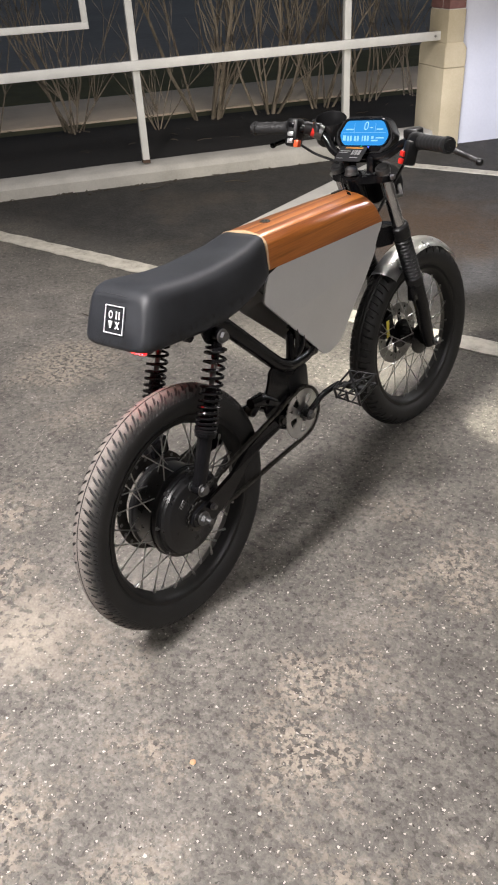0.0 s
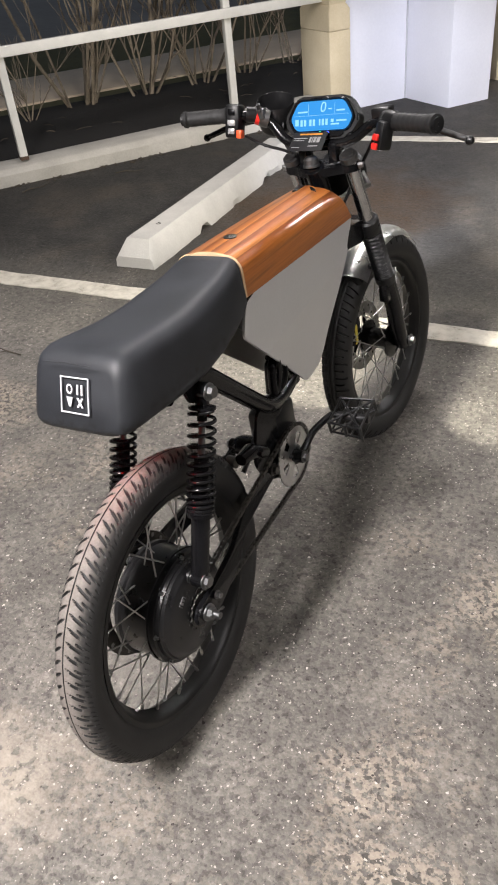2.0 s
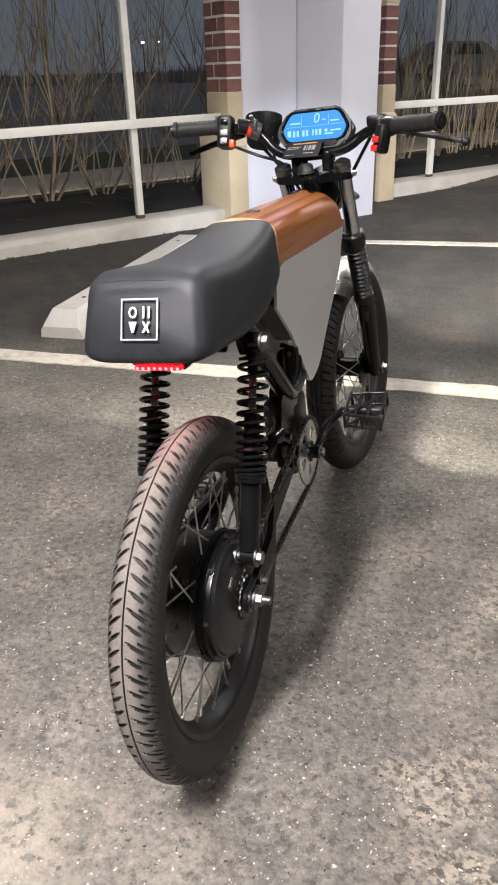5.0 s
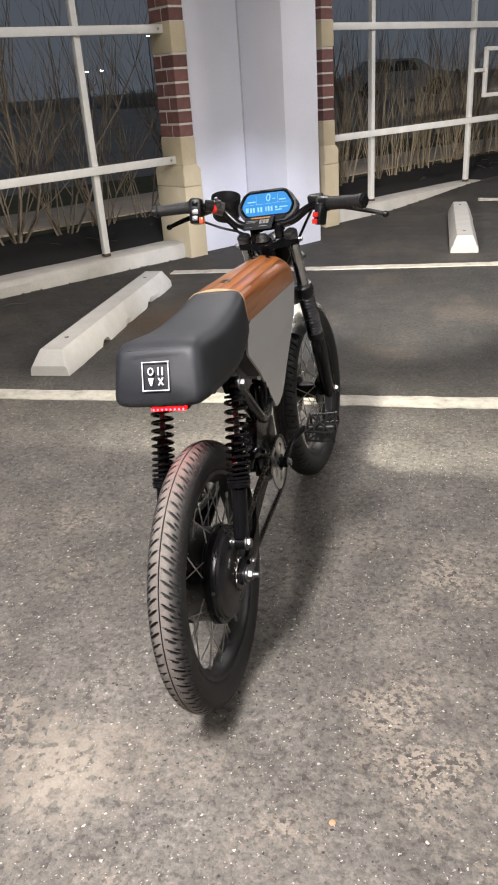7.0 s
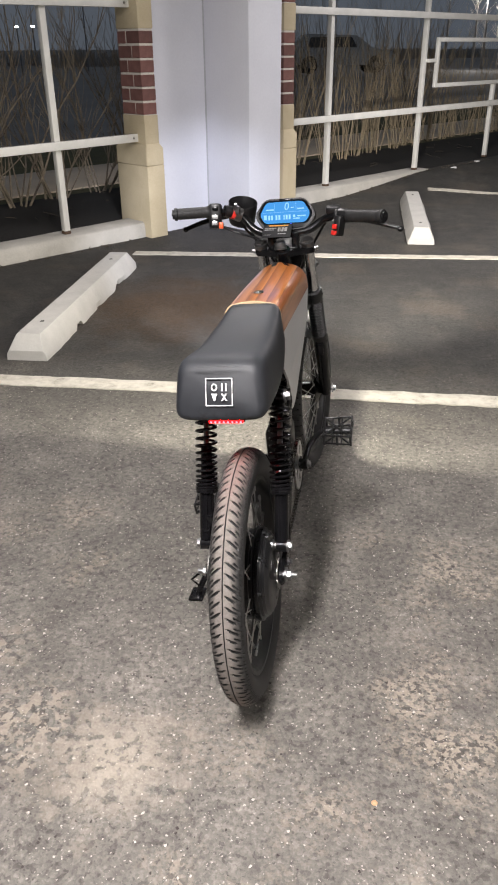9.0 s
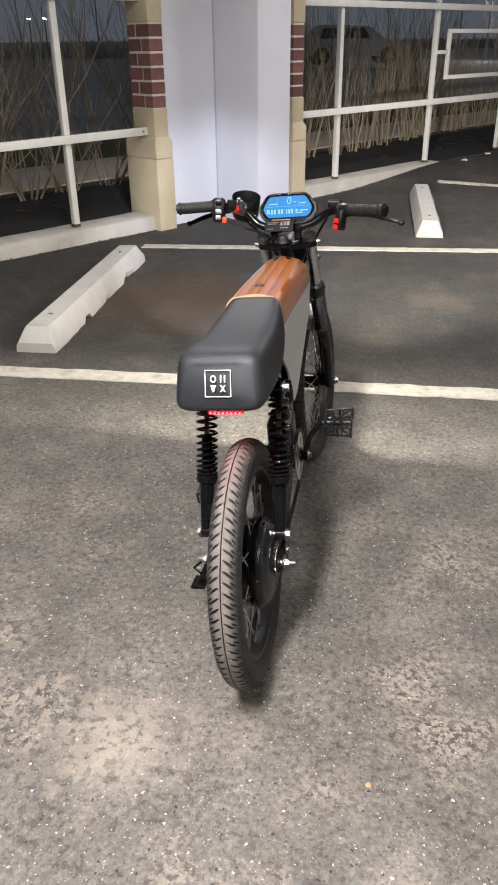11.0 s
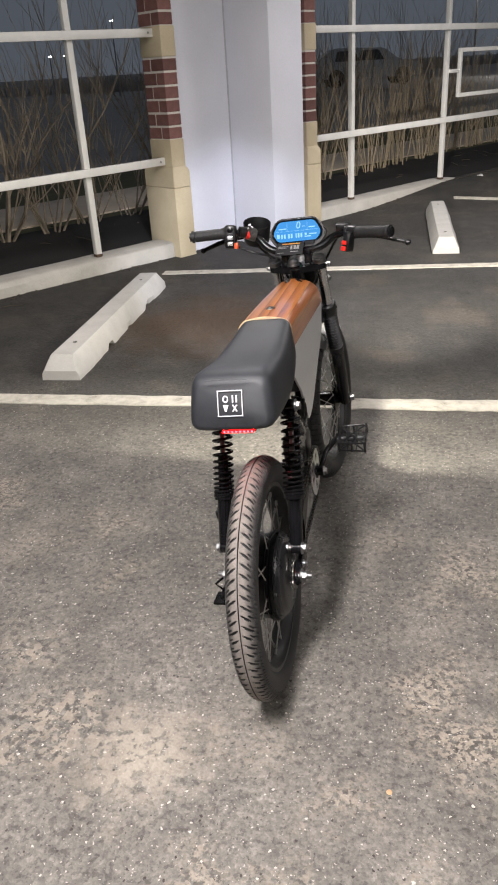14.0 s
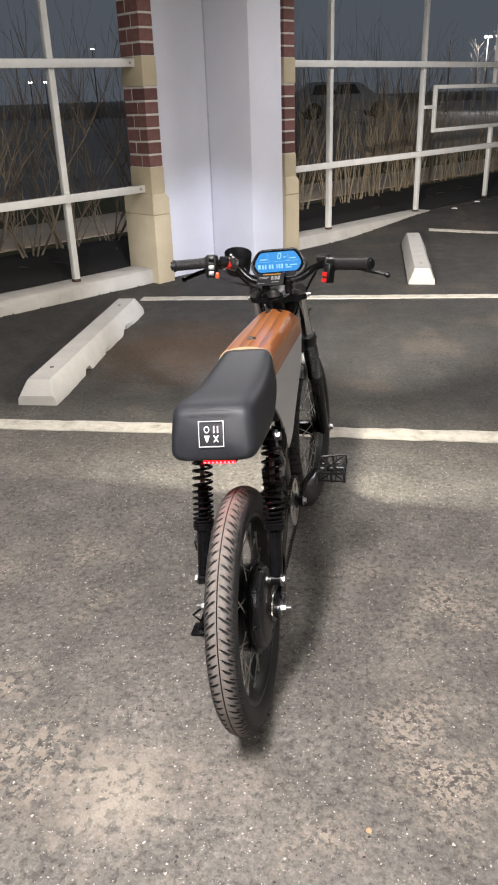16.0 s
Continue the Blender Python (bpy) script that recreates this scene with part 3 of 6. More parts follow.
def build_pier():
    pier = root("wall_pier", FENCE, "brick and cream precast pier around a white column", "wall", kind="structure")
    # mortar core of each brick end
    for a, b in ((0.70, 0.826), (2.24, 2.38)):
        bm = bmesh.new()
        box(bm, (a + 0.004, -0.106, 0.70), (b - 0.004, 0.146, 2.75))
        part("mortar_core", bm, MORTAR, pier, "pale mortar core", smooth=0)
        x0, x1 = a - 0.022, b + 0.020
        bm = bmesh.new()
        box(bm, (x0, -0.137, -0.02), (x1, 0.25, 0.545), 0.004)
        part("plinth", bm, PRECAST, pier, "cream precast plinth block")
        # upper block with a sloped weathering on its shoulders
        bm = bmesh.new()
        rings = [[bm.verts.new((x, y, z)) for x, y in ((x0 + e, -0.137 + e), (x1 - e, -0.137 + e), (x1 - e, 0.25 - e), (x0 + e, 0.25 - e))] for z, e in ((0.547, 0.0), (0.668, 0.0), (0.704, 0.020))]
        for p, q in zip(rings, rings[1:]):
            for k in range(4):
                bm.faces.new((p[k], p[(k + 1) % 4], q[(k + 1) % 4], q[k]))
        bm.faces.new(rings[0][::-1])
        bm.faces.new(rings[-1])
        bmesh.ops.bevel(bm, geom=list(bm.edges), offset=0.004, segments=2, affect="EDGES")
        part("plinth_cap", bm, PRECAST, pier, "cream precast plinth cap with sloped shoulders")
        for z0, z1 in ((0.70, 0.905), (1.482, 1.686)):
            bm = bmesh.new()
            box(bm, (a - 0.004, -0.114, z0 + 0.002), (b + 0.004, 0.154, z1), 0.006)
            part("precast_band", bm, PRECAST, pier, "cream precast band")
    bm = bmesh.new()
    box(bm, (0.815, -0.03, -0.02), (2.25, 0.13, 2.76))
    panel = part("white_panel", bm, COLUMN_WHITE, pier, "white painted wall panel")
    bm = bmesh.new()
    tube(bm, [(1.396, -0.032, 0.0), (1.397, -0.033, 1.3), (1.395, -0.032, 2.75)], 0.007, 6)
    part("sealant_joint", bm, SEALANT, panel, "grey sealant joint beside the column")
    return pier


PIER = build_pier()


def build_column():
    bm = bmesh.new()
    box(bm, (1.40, -0.53, -0.02), (1.765, 0.03, 2.76), 0.012)
    ob = thing("white_column", bm, COLUMN_WHITE, "white painted square concrete garage column", "column", kind="structure")
    ob.matrix_world = FENCE


build_column()


def build_fence():
    fence = root("fence", FENCE @ pose(-0.015, 0.035, 0), "white painted square-tube metal fence on a concrete kerb", "fence", kind="structure")
    posts = [-8.9, -7.4, -5.93, -4.45, -2.96, -1.465, 0.02, 3.05, 4.61, 6.15, 7.7, 9.2, 10.7]
    for s in posts:
        bm = bmesh.new()
        if s in (-2.96, 6.15):
            box(bm, (s - 0.024, -0.024, 0.121), (s + 0.024, 0.024, 0.956), 0.004)
            box(bm, (s - 0.024, -0.024, 1.444), (s + 0.024, 0.024, 2.75), 0.004)
        else:
            box(bm, (s - 0.024, -0.024, 0.121), (s + 0.024, 0.024, 2.75), 0.004)
        p = part("post", bm, WHITE_PAINT, fence)
        bm = bmesh.new()
        box(bm, (s - 0.026, -0.026, 0.117), (s + 0.026, 0.026, 0.14), 0.003)
        part("post_base", bm, RUST, p, "rusted post foot")
    for a, b, end in ((-10.0, 0.72, 1), (2.48, 11.0, 0)):
        for z in (0.745, 1.645):
            bm = bmesh.new()
            box(bm, (a, -0.058, z - 0.029), (b, -0.022, z + 0.029), 0.004)
            if end:
                for v in bm.verts:
                    v.co.z -= 0.007 * (b - v.co.x)
            part("rail", bm, WHITE_PAINT, fence)
            if end:
                bm = bmesh.new()
                bolt(bm, (b - 0.05, -0.058, z), (0, -1, 0), 0.006, 0.006)
                part("rail_bolt", bm, STEEL, fence)
    for a, b, end_a, end_b in ((-4.19, -1.73, -4.43, -1.48), (4.80, 7.50, 4.63, 7.68)):
        bm = bmesh.new()
        for lo, hi in (((a, -0.05, 0.957), (b, -0.012, 0.997)), ((a, -0.05, 1.402), (b, -0.012, 1.442)), ((a, -0.05, 0.997), (a + 0.04, -0.012, 1.402)), ((b - 0.04, -0.05, 0.997), (b, -0.012, 1.402))):
            box(bm, lo, hi, 0.003)
        f = part("sign_frame", bm, WHITE_PAINT, fence, "empty white rectangular tube frame")
        for lo, hi in ((end_a, a), (b, end_b)):
            bm = bmesh.new()
            box(bm, (lo, -0.045, 1.205), (hi, -0.015, 1.24), 0.003)
            part("bracket", bm, WHITE_PAINT, f)


build_fence()


def wheel_stop(m, label):
    """Precast parking stop: tapered section, sloping ends, drain notches and two pin holes."""
    bm = bmesh.new()
    length, n = 1.79, 60
    rings = []
    for i in range(n + 1):
        y = length * i / n
        end = min(y, length - y)
        k = min(1.0, end / 0.055)
        h = 0.118 * (0.42 + 0.58 * k)
        chip = 0.008 * noise.noise(Vector((y * 9, 3, 0))) + (0.012 if noise.noise(Vector((y * 4, 8, 1))) > 0.25 else 0)
        notch = 0.03 if abs(y - 0.5) < 0.05 or abs(y - 1.3) < 0.05 else 0.0
        w, t = 0.105 - 0.004 * (1 - k), 0.058 * k + 0.086 * (1 - k)
        rings.append([bm.verts.new(v) for v in ((-w, y, notch), (-w + 0.004, y, 0.034 + notch * 0.4), (-t - 0.008, y, h - 0.010), (-t, y, h), (t, y, h), (t + 0.008, y, h - 0.010), (w - 0.004, y, 0.034 + notch * 0.4), (w - chip, y, notch))])
    for p, q in zip(rings, rings[1:]):
        for k in range(8):
            bm.faces.new((p[k], p[(k + 1) % 8], q[(k + 1) % 8], q[k]))
    bm.faces.new(rings[0])
    bm.faces.new(rings[-1][::-1])
    stop = root("wheel_stop", m, label, "wheel stop", "wheel stops in the bays")
    part("body", bm, STOP_WHITE, stop, smooth=30)
    for y in (0.25, length - 0.25):
        bm = bmesh.new()
        lathe(bm, [(-0.01, 0.011), (0.002, 0.011), (0.002, 0.008), (-0.006, 0.007)], (0, y, 0.1175), 14, axis="z")
        part("pin_hole", bm, HOLE_DARK, stop, "dark rusty pin hole")
    return stop


wheel_stop(pose(-2.345, 2.885, 0, 0, 0, 1.8), "chipped white concrete wheel stop beside the kerb")
wheel_stop(pose(-0.30, 5.59, 0, 0, 0, 0.0), "white concrete wheel stop in the far bay")

# ---- the bike ----
BIKE = pose(-0.953, 0.970, 0, 0, -5.2, -3.0)  # stands on its left-hand stand; y is forward
bike = root("electric_motorbike", BIKE, "black electric motorbike with wood-topped grey tank, on its kickstand", "motorbike")
REAR, FRONT, STEER = Vector((0.008, 0.022, 0.2865)), Vector((0.0, 1.092, 0.287)), radians(-4.5)


def tyre_mesh(name, radius, half, dusty, pitches=84, per=16, cross=72, lugs=False):
    """A tyre with a cut tread: a centre groove and slanted sipes, or square shoulder lugs; the mesh columns follow the sipes."""
    seg = pitches * per
    cross -= 2
    verts, faces, mats, cuts, prof = [], [], [], [], []
    angles = [0.0, 0.03] + [math.tau * j / cross for j in range(1, cross)] + [math.tau - 0.03]
    for a in angles:
        ca, sa = math.cos(a), math.sin(a)
        x = half * math.copysign(abs(sa) ** 0.93, sa)
        r = radius - 0.036 + 0.036 * math.copysign(abs(ca) ** 0.93, ca)
        prof.append((x, r, a if a < math.pi else a - math.tau))
    cross = len(prof)
    for i in range(seg):
        no, col = divmod(i, per)
        for x, r, a in prof:
            v = abs(a) * 0.036
            skew = min(v, 0.05) * (0.25 if lugs else 0.62) / radius
            t = math.tau * i / seg + skew
            cut = 0.0
            if v < 0.0005:
                cut = 0.003
            c = col if a > 0 else (col + per // 2) % per
            if lugs:
                if c in (5, 6, 7, 8) and 0.010 < v < (0.034 if no % 2 else 0.046):
                    cut = 0.005
                if 0.0075 < v < 0.0105:
                    cut = 0.003
            else:
                if c in (5, 6, 7, 8) and (0.0062 if c in (6, 7) else 0.0078) < v < (0.0235 if no % 2 else 0.0310):
                    cut = 0.0040
                if c in (0, 1, 15) and 0.0215 < v < 0.0345:
                    cut = 0.0030
                if c in (7, 8, 15) and 0.036 < v < 0.044:
                    cut = 0.0022
            rr = r - cut * max(0.25, math.cos(a))
            xx = x - math.copysign(cut * abs(math.sin(a)), x)
            cuts.append(cut > 0)
            verts.append((xx, rr * math.cos(t), rr * math.sin(t)))
    for i in range(seg):
        i2 = (i + 1) % seg
        for j in range(cross):
            j2 = (j + 1) % cross
            q = (i * cross + j, i * cross + j2, i2 * cross + j2, i2 * cross + j)
            faces.append(q)
            v = abs(prof[j][2] + prof[j2][2]) * 0.018
            mats.append(1 if dusty and v < 0.040 and sum(cuts[k] for k in q) < 2 else 0)
    me = bpy.data.meshes.new(name)
    me.from_pydata(verts, [], faces)
    me.materials.append(RUBBER)
    me.materials.append(TREAD)
    me.polygons.foreach_set("material_index", mats)
    me.polygons.foreach_set("use_smooth", [True] * len(faces))
    me.set_sharp_from_angle(angle=radians(40))
    return me


REAR_TYRE, FRONT_TYRE = tyre_mesh("tyre", 0.2865, 0.0345, True), tyre_mesh("tyre", 0.288, 0.0375, False, 92, lugs=True)


def rim_bm():
    bm = bmesh.new()
    lathe(bm, [(-0.0245, 0.222), (-0.0245, 0.213), (-0.021, 0.208), (-0.013, 0.204), (0, 0.196), (0.013, 0.204), (0.021, 0.208), (0.0245, 0.213), (0.0245, 0.222), (0.018, 0.218), (0, 0.210), (-0.018, 0.218)], (0, 0, 0), 96, closed=True)
    return bm


def add_spokes(wheel, hub_r, flange, count, cross, skip=0):
    nip = bmesh.new()
    tube(nip, [(0, 0, 0), (0, 0, 0.012)], 0.0032, 6)
    nip_me = mesh_of("nipple", nip, SPOKE)
    for i in range(count):
        a = math.tau * (i + 0.5) / count
        side = 1 if i % 2 else -1
        turn = cross * (1 if (i // 2) % 2 else -1)
        p = Vector((side * flange, hub_r * math.cos(a + turn), hub_r * math.sin(a + turn)))
        q = Vector((side * 0.004, 0.199 * math.cos(a), 0.199 * math.sin(a)))
        bm = bmesh.new()
        tube(bm, [p, q], 0.0015, 6)
        s = part("spoke", bm, SPOKE, wheel)
        d = (p - q).normalized()
        n = new("nipple", nip_me)
        n.parent = wheel
        n.matrix_local = Matrix.Translation(q) @ d.to_track_quat("Z", "Y").to_matrix().to_4x4()


def build_rear_wheel():
    wheel = part("rear_wheel", rim_bm(), RIM_BLACK, bike, "black spoked rim with hub motor")
    wheel.matrix_local = Matrix.Translation(REAR) @ pose(0, 0, 0, 17, 0, 1.8)
    t = new("tyre", REAR_TYRE)
    t.parent = wheel
    tagged(t, "dusty black road tyre")
    bm = bmesh.new()
    lathe(bm, [(-0.066, 0.03), (-0.064, 0.08), (-0.056, 0.096), (-0.05, 0.100), (-0.047, 0.106), (-0.040, 0.106), (-0.037, 0.101), (0.012, 0.101), (0.015, 0.1065), (0.021, 0.1065), (0.0215, 0.1035), (0.0265, 0.1035), (0.027, 0.1055), (0.034, 0.1045), (0.0345, 0.0985), (0.041, 0.097), (0.0415, 0.0945), (0.047, 0.092), (0.0475, 0.0895), (0.0525, 0.084), (0.0555, 0.078), (0.0575, 0.055), (0.061, 0.042), (0.063, 0.03)], (0, 0, 0), 80)
    hub = part("hub_motor", bm, MOTOR_BLACK, wheel, "black disc-shaped hub motor")
    for k in range(8):
        a = math.tau * k / 8 + 0.3
        bm = bmesh.new()
        bolt(bm, (0.034, 0.1005 * math.cos(a), 0.1005 * math.sin(a)), (1, 0, 0), 0.0033, 0.006)
        part("cover_bolt", bm, CHROME, wheel)
    # small printed badge, two bars in a box
    bm = bmesh.new()
    for lo, hi in (((0, -0.011, -0.009), (0.0008, 0.011, -0.0075)), ((0, -0.011, 0.0075), (0.0008, 0.011, 0.009)), ((0, -0.011, -0.0075), (0.0008, -0.0095, 0.0075)), ((0, 0.0095, -0.0075), (0.0008, 0.011, 0.0075)), ((0, -0.006, -0.005), (0.0008, -0.001, 0.005)), ((0, 0.002, -0.005), (0.0008, 0.006, 0.005))):
        box(bm, lo, hi)
    badge = part("badge", bm, BADGE_GREY, wheel, "small pale printed badge", smooth=0)
    badge.matrix_local = pose(0.0572, -0.018, 0.054, 15) @ Matrix.Scale(0.85, 4)
    # drive sprocket
    bm = bmesh.new()
    outline = []
    for k in range(64):
        a = math.tau * k / 64
        r = 0.036 if k % 4 in (0, 1) else 0.033
        outline.append((r * math.cos(a), r * math.sin(a)))
    plate(bm, outline, 0.0645, 0.0675)
    part("sprocket", bm, DARK_STEEL, wheel)
    # brake disc with drilled rim on the other side
    bm = bmesh.new()
    lathe(bm, [(-0.072, 0.09), (-0.072, 0.118), (-0.070, 0.118), (-0.070, 0.09)], (0, 0, 0), 72, closed=True)
    part("brake_disc", bm, DARK_STEEL, wheel, "dark drilled brake disc")
    for k in range(24):
        a = math.tau * k / 24
        bm = bmesh.new()
        lathe(bm, [(-0.0725, 0.0045), (-0.0695, 0.0045)], (0, 0.110 * math.cos(a), 0.110 * math.sin(a)), 8)
        part("disc_hole", bm, STEEL, wheel)
    add_spokes(wheel, 0.104, 0.018, 36, 0.33)


build_rear_wheel()


def build_front_wheel():
    wheel = part("front_wheel", rim_bm(), RIM_BLACK, bike, "black spoked front rim")
    wheel.matrix_local = Matrix.Translation(FRONT) @ Matrix.Rotation(STEER, 4, "Z")
    t = new("tyre", FRONT_TYRE)
    t.parent = wheel
    tagged(t, "black road tyre with cut tread")
    bm = bmesh.new()
    lathe(bm, [(-0.05, 0.012), (-0.045, 0.03), (-0.04, 0.046), (-0.034, 0.046), (-0.03, 0.026), (0.03, 0.026), (0.034, 0.05), (0.04, 0.05), (0.045, 0.03), (0.055, 0.014)], (0, 0, 0), 40)
    part("hub", bm, BLACK_PAINT, wheel)
    bm = bmesh.new()
    for k in range(6):
        a = math.tau * k / 6
        tube(bm, [(-0.052, 0.03 * math.cos(a), 0.03 * math.sin(a)), (-0.052, 0.066 * math.cos(a + 0.35), 0.066 * math.sin(a + 0.35))], 0.005, 8)
    part("disc_carrier", bm, BLACK_PAINT, wheel, "black six-arm disc carrier")
    bm = bmesh.new()
    lathe(bm, [(-0.055, 0.064), (-0.055, 0.098), (-0.051, 0.098), (-0.051, 0.064)], (0, 0, 0), 64, closed=True)
    part("brake_disc", bm, STEEL, wheel, "drilled steel brake disc")
    for k in range(18):
        a = math.tau * k / 18
        bm = bmesh.new()
        lathe(bm, [(-0.0555, 0.004), (-0.0505, 0.004)], (0, (0.074 + 0.012 * (k % 2)) * math.cos(a), (0.074 + 0.012 * (k % 2)) * math.sin(a)), 8)
        part("disc_hole", bm, BLACK_PAINT, wheel)
    add_spokes(wheel, 0.047, 0.037, 36, 0.62)


build_front_wheel()

# fork: everything that turns with the bars
HEAD = Vector((0, 0.846, 0.838))
RAKE = (FRONT + Vector((0, 0.004, 0)) - HEAD).normalized()


def fork_point(x, z):
    k = (z - HEAD.z) / RAKE.z
    return Vector((x, HEAD.y + RAKE.y * k, z))


def build_fork():
    bm = bmesh.new()
    for z, w in ((0.826, 0.086), (0.676, 0.086)):
        c = fork_point(0, z)
        plate(bm, rounded([(-w, c.y - 0.020), (-0.05, c.y - 0.026), (-0.024, c.y - 0.054), (0.016, c.y - 0.054), (0.05, c.y - 0.026), (w, c.y - 0.020), (w, c.y + 0.026), (0.03, c.y + 0.034), (-0.03, c.y + 0.034), (-w, c.y + 0.026)], 0.02), z - 0.010, z + 0.008, "z", 0.003)
    tube(bm, [fork_point(0, 0.67) - Vector((0, 0.036, 0)), fork_point(0, 0.836) - Vector((0, 0.036, 0))], 0.022, 24)
    fork = part("fork", bm, BLACK_PAINT, bike, "black triple clamp with steering head")
    for sx in (-1, 1):
        x = 0.068 * sx
        bm = bmesh.new()
        tube(bm, [fork_point(x, 0.62), fork_point(x, 0.845)], 0.0165, 24)
        part("stanchion", bm, STANCHION, fork, "chrome fork tube")
        bm = bmesh.new()
        tube(bm, [fork_point(x, 0.840), fork_point(x, 0.852)], 0.019, 24)
        tube(bm, [fork_point(x, 0.852), fork_point(x, 0.857)], 0.014, 6)
        part("fork_cap", bm, CHROME, fork, "chrome fork cap")
        bm = bmesh.new()
        tube(bm, [fork_point(x + 0.004 * sx, 0.83), fork_point(x + 0.03 * sx, 0.83)], 0.004, 8)
        bolt(bm, fork_point(x + 0.02 * sx, 0.826), (sx, 0, 0), 0.005, 0.008)
        part("clamp_bolt", bm, STEEL, fork)
        pts, rad = [], []
        for k in range(73):
            z = 0.655 - 0.132 * k / 72
            pts.append(fork_point(x, z))
            rad.append(0.0215 - 0.001 * k / 72 + 0.0032 * math.cos(k * math.tau / 6))
        bm = bmesh.new()
        tube(bm, pts, rad, 24)
        part("fork_boot", bm, BLACK_PLASTIC, fork, "ribbed black rubber fork boot")
        bm = bmesh.new()
        tube(bm, [fork_point(x, 0.690), fork_point(x, 0.686), fork_point(x, 0.658), fork_point(x, 0.650)], [0.021, 0.0255, 0.0255, 0.022], 24)
        bolt(bm, fork_point(x + 0.02 * sx, 0.672), (0.5 * sx, -1, 0), 0.005, 0.007)
        part("boot_collar", bm, BLACK_PLASTIC, fork)
        bm = bmesh.new()
        tube(bm, [fork_point(x, 0.522), fork_point(x, 0.50)], 0.025, 24)
        part("boot_collar", bm, BLACK_PLASTIC, fork)
        low = Vector((x, FRONT.y - 0.006, FRONT.z - 0.012))
        bm = bmesh.new()
        tube(bm, [fork_point(x, 0.520), fork_point(x, 0.42), low + Vector((0, -0.02, 0.045)), low], [0.0235, 0.022, 0.0205, 0.017], 24)
        box(bm, (x - 0.012, 0.975, 0.45), (x + 0.012, 1.02, 0.50), 0.004)
        part("fork_leg", bm, BLACK_PAINT, fork, "black fork leg")
        bm = bmesh.new()
        tube(bm, [(x - 0.005 * sx, FRONT.y, FRONT.z), (x + 0.026 * sx, FRONT.y, FRONT.z)], 0.008, 12)
        bolt(bm, (x + 0.02 * sx, FRONT.y, FRONT.z), (sx, 0, 0), 0.011, 0.012)
        part("axle_nut", bm, CHROME, fork, "bright axle nut")
    # caliper and its tag
    bm = bmesh.new()
    box(bm, (-0.075, 1.0, 0.30), (-0.035, 1.05, 0.37), 0.006)
    cal = part("brake_caliper", bm, BLACK_PAINT, fork)
    bm = bmesh.new()
    box(bm, (-0.0345, 1.005, 0.305), (-0.033, 1.02, 0.36), 0.0005)
    part("caliper_tag", bm, YELLOW_TAG, cal, "yellow caliper tag")
    # stem nut
    bm = bmesh.new()
    p = fork_point(-0.006, 0.838) - Vector((0, 0.034, 0))
    lathe(bm, [(0, 0.0185), (0.004, 0.0185), (0.006, 0.0165), (0.016, 0.016), (0.021, 0.011), (0.022, 0.003)], (p.x, p.y, p.z), 20, axis="z")
    part("stem_nut", bm, CHROME, fork, "steel steering stem nut")
    # polished mudguard
    bm = bmesh.new()
    rings = []
    for k in range(41):
        a = radians(42 + 82 * k / 40)
        ring = []
        for j in range(13):
            b = radians(-78 + 156 * j / 12)
            rr = 0.272 + 0.034 * math.cos(b)
            ring.append(bm.verts.new((FRONT.x + 0.046 * math.sin(b), FRONT.y + rr * math.cos(a), FRONT.z + rr * math.sin(a))))
        rings.append(ring)
    for p, q in zip(rings, rings[1:]):
        for j in range(12):
            bm.faces.new((p[j], p[j + 1], q[j + 1], q[j]))
    bmesh.ops.solidify(bm, geom=bm.faces, thickness=0.0015)
    part("mudguard", bm, FENDER, fork, "polished metal front mudguard")
    bm = bmesh.new()
    tube(bm, [(-0.074, 1.0, 0.50), (-0.044, 1.04, 0.535), (0.044, 1.04, 0.535), (0.074, 1.0, 0.50)], 0.004, 8)
    part("mudguard_stay", bm, BLACK_PAINT, fork)
    # headlight facing forward
    bm = bmesh.new()
    lathe(bm, [(-0.06, 0.02), (-0.05, 0.04), (-0.02, 0.052), (0.0, 0.056), (0.012, 0.056), (0.012, 0.052), (0.006, 0.050)], (0, 0.95, 0.785), 32, axis="y")
    h = part("headlight", bm, BLACK_PLASTIC, fork, "round black headlight shell")
    bm = bmesh.new()
    lathe(bm, [(0.004, 0.050), (0.012, 0.04), (0.016, 0.015)], (0, 0.95, 0.785), 32, axis="y")
    part("headlight_lens", bm, HEAD_WHITE, h, "lit white headlight lens")
    for sx in (-1, 1):
        bm = bmesh.new()
        tube(bm, [(sx * 0.05, 0.95, 0.785), (sx * 0.085, 0.90, 0.77), fork_point(sx * 0.08, 0.77)], 0.006, 8)
        part("headlight_bracket", bm, STEEL, fork)
    # bracket seen at the side of the fork
    bm = bmesh.new()
    plate(bm, rounded([(0.80, 0.655), (0.90, 0.64), (0.91, 0.69), (0.83, 0.70)], 0.01), -0.03, 0.062, "x", 0.003)
    part("lower_bracket", bm, BLACK_PAINT, fork)
    return fork


fork = build_fork()


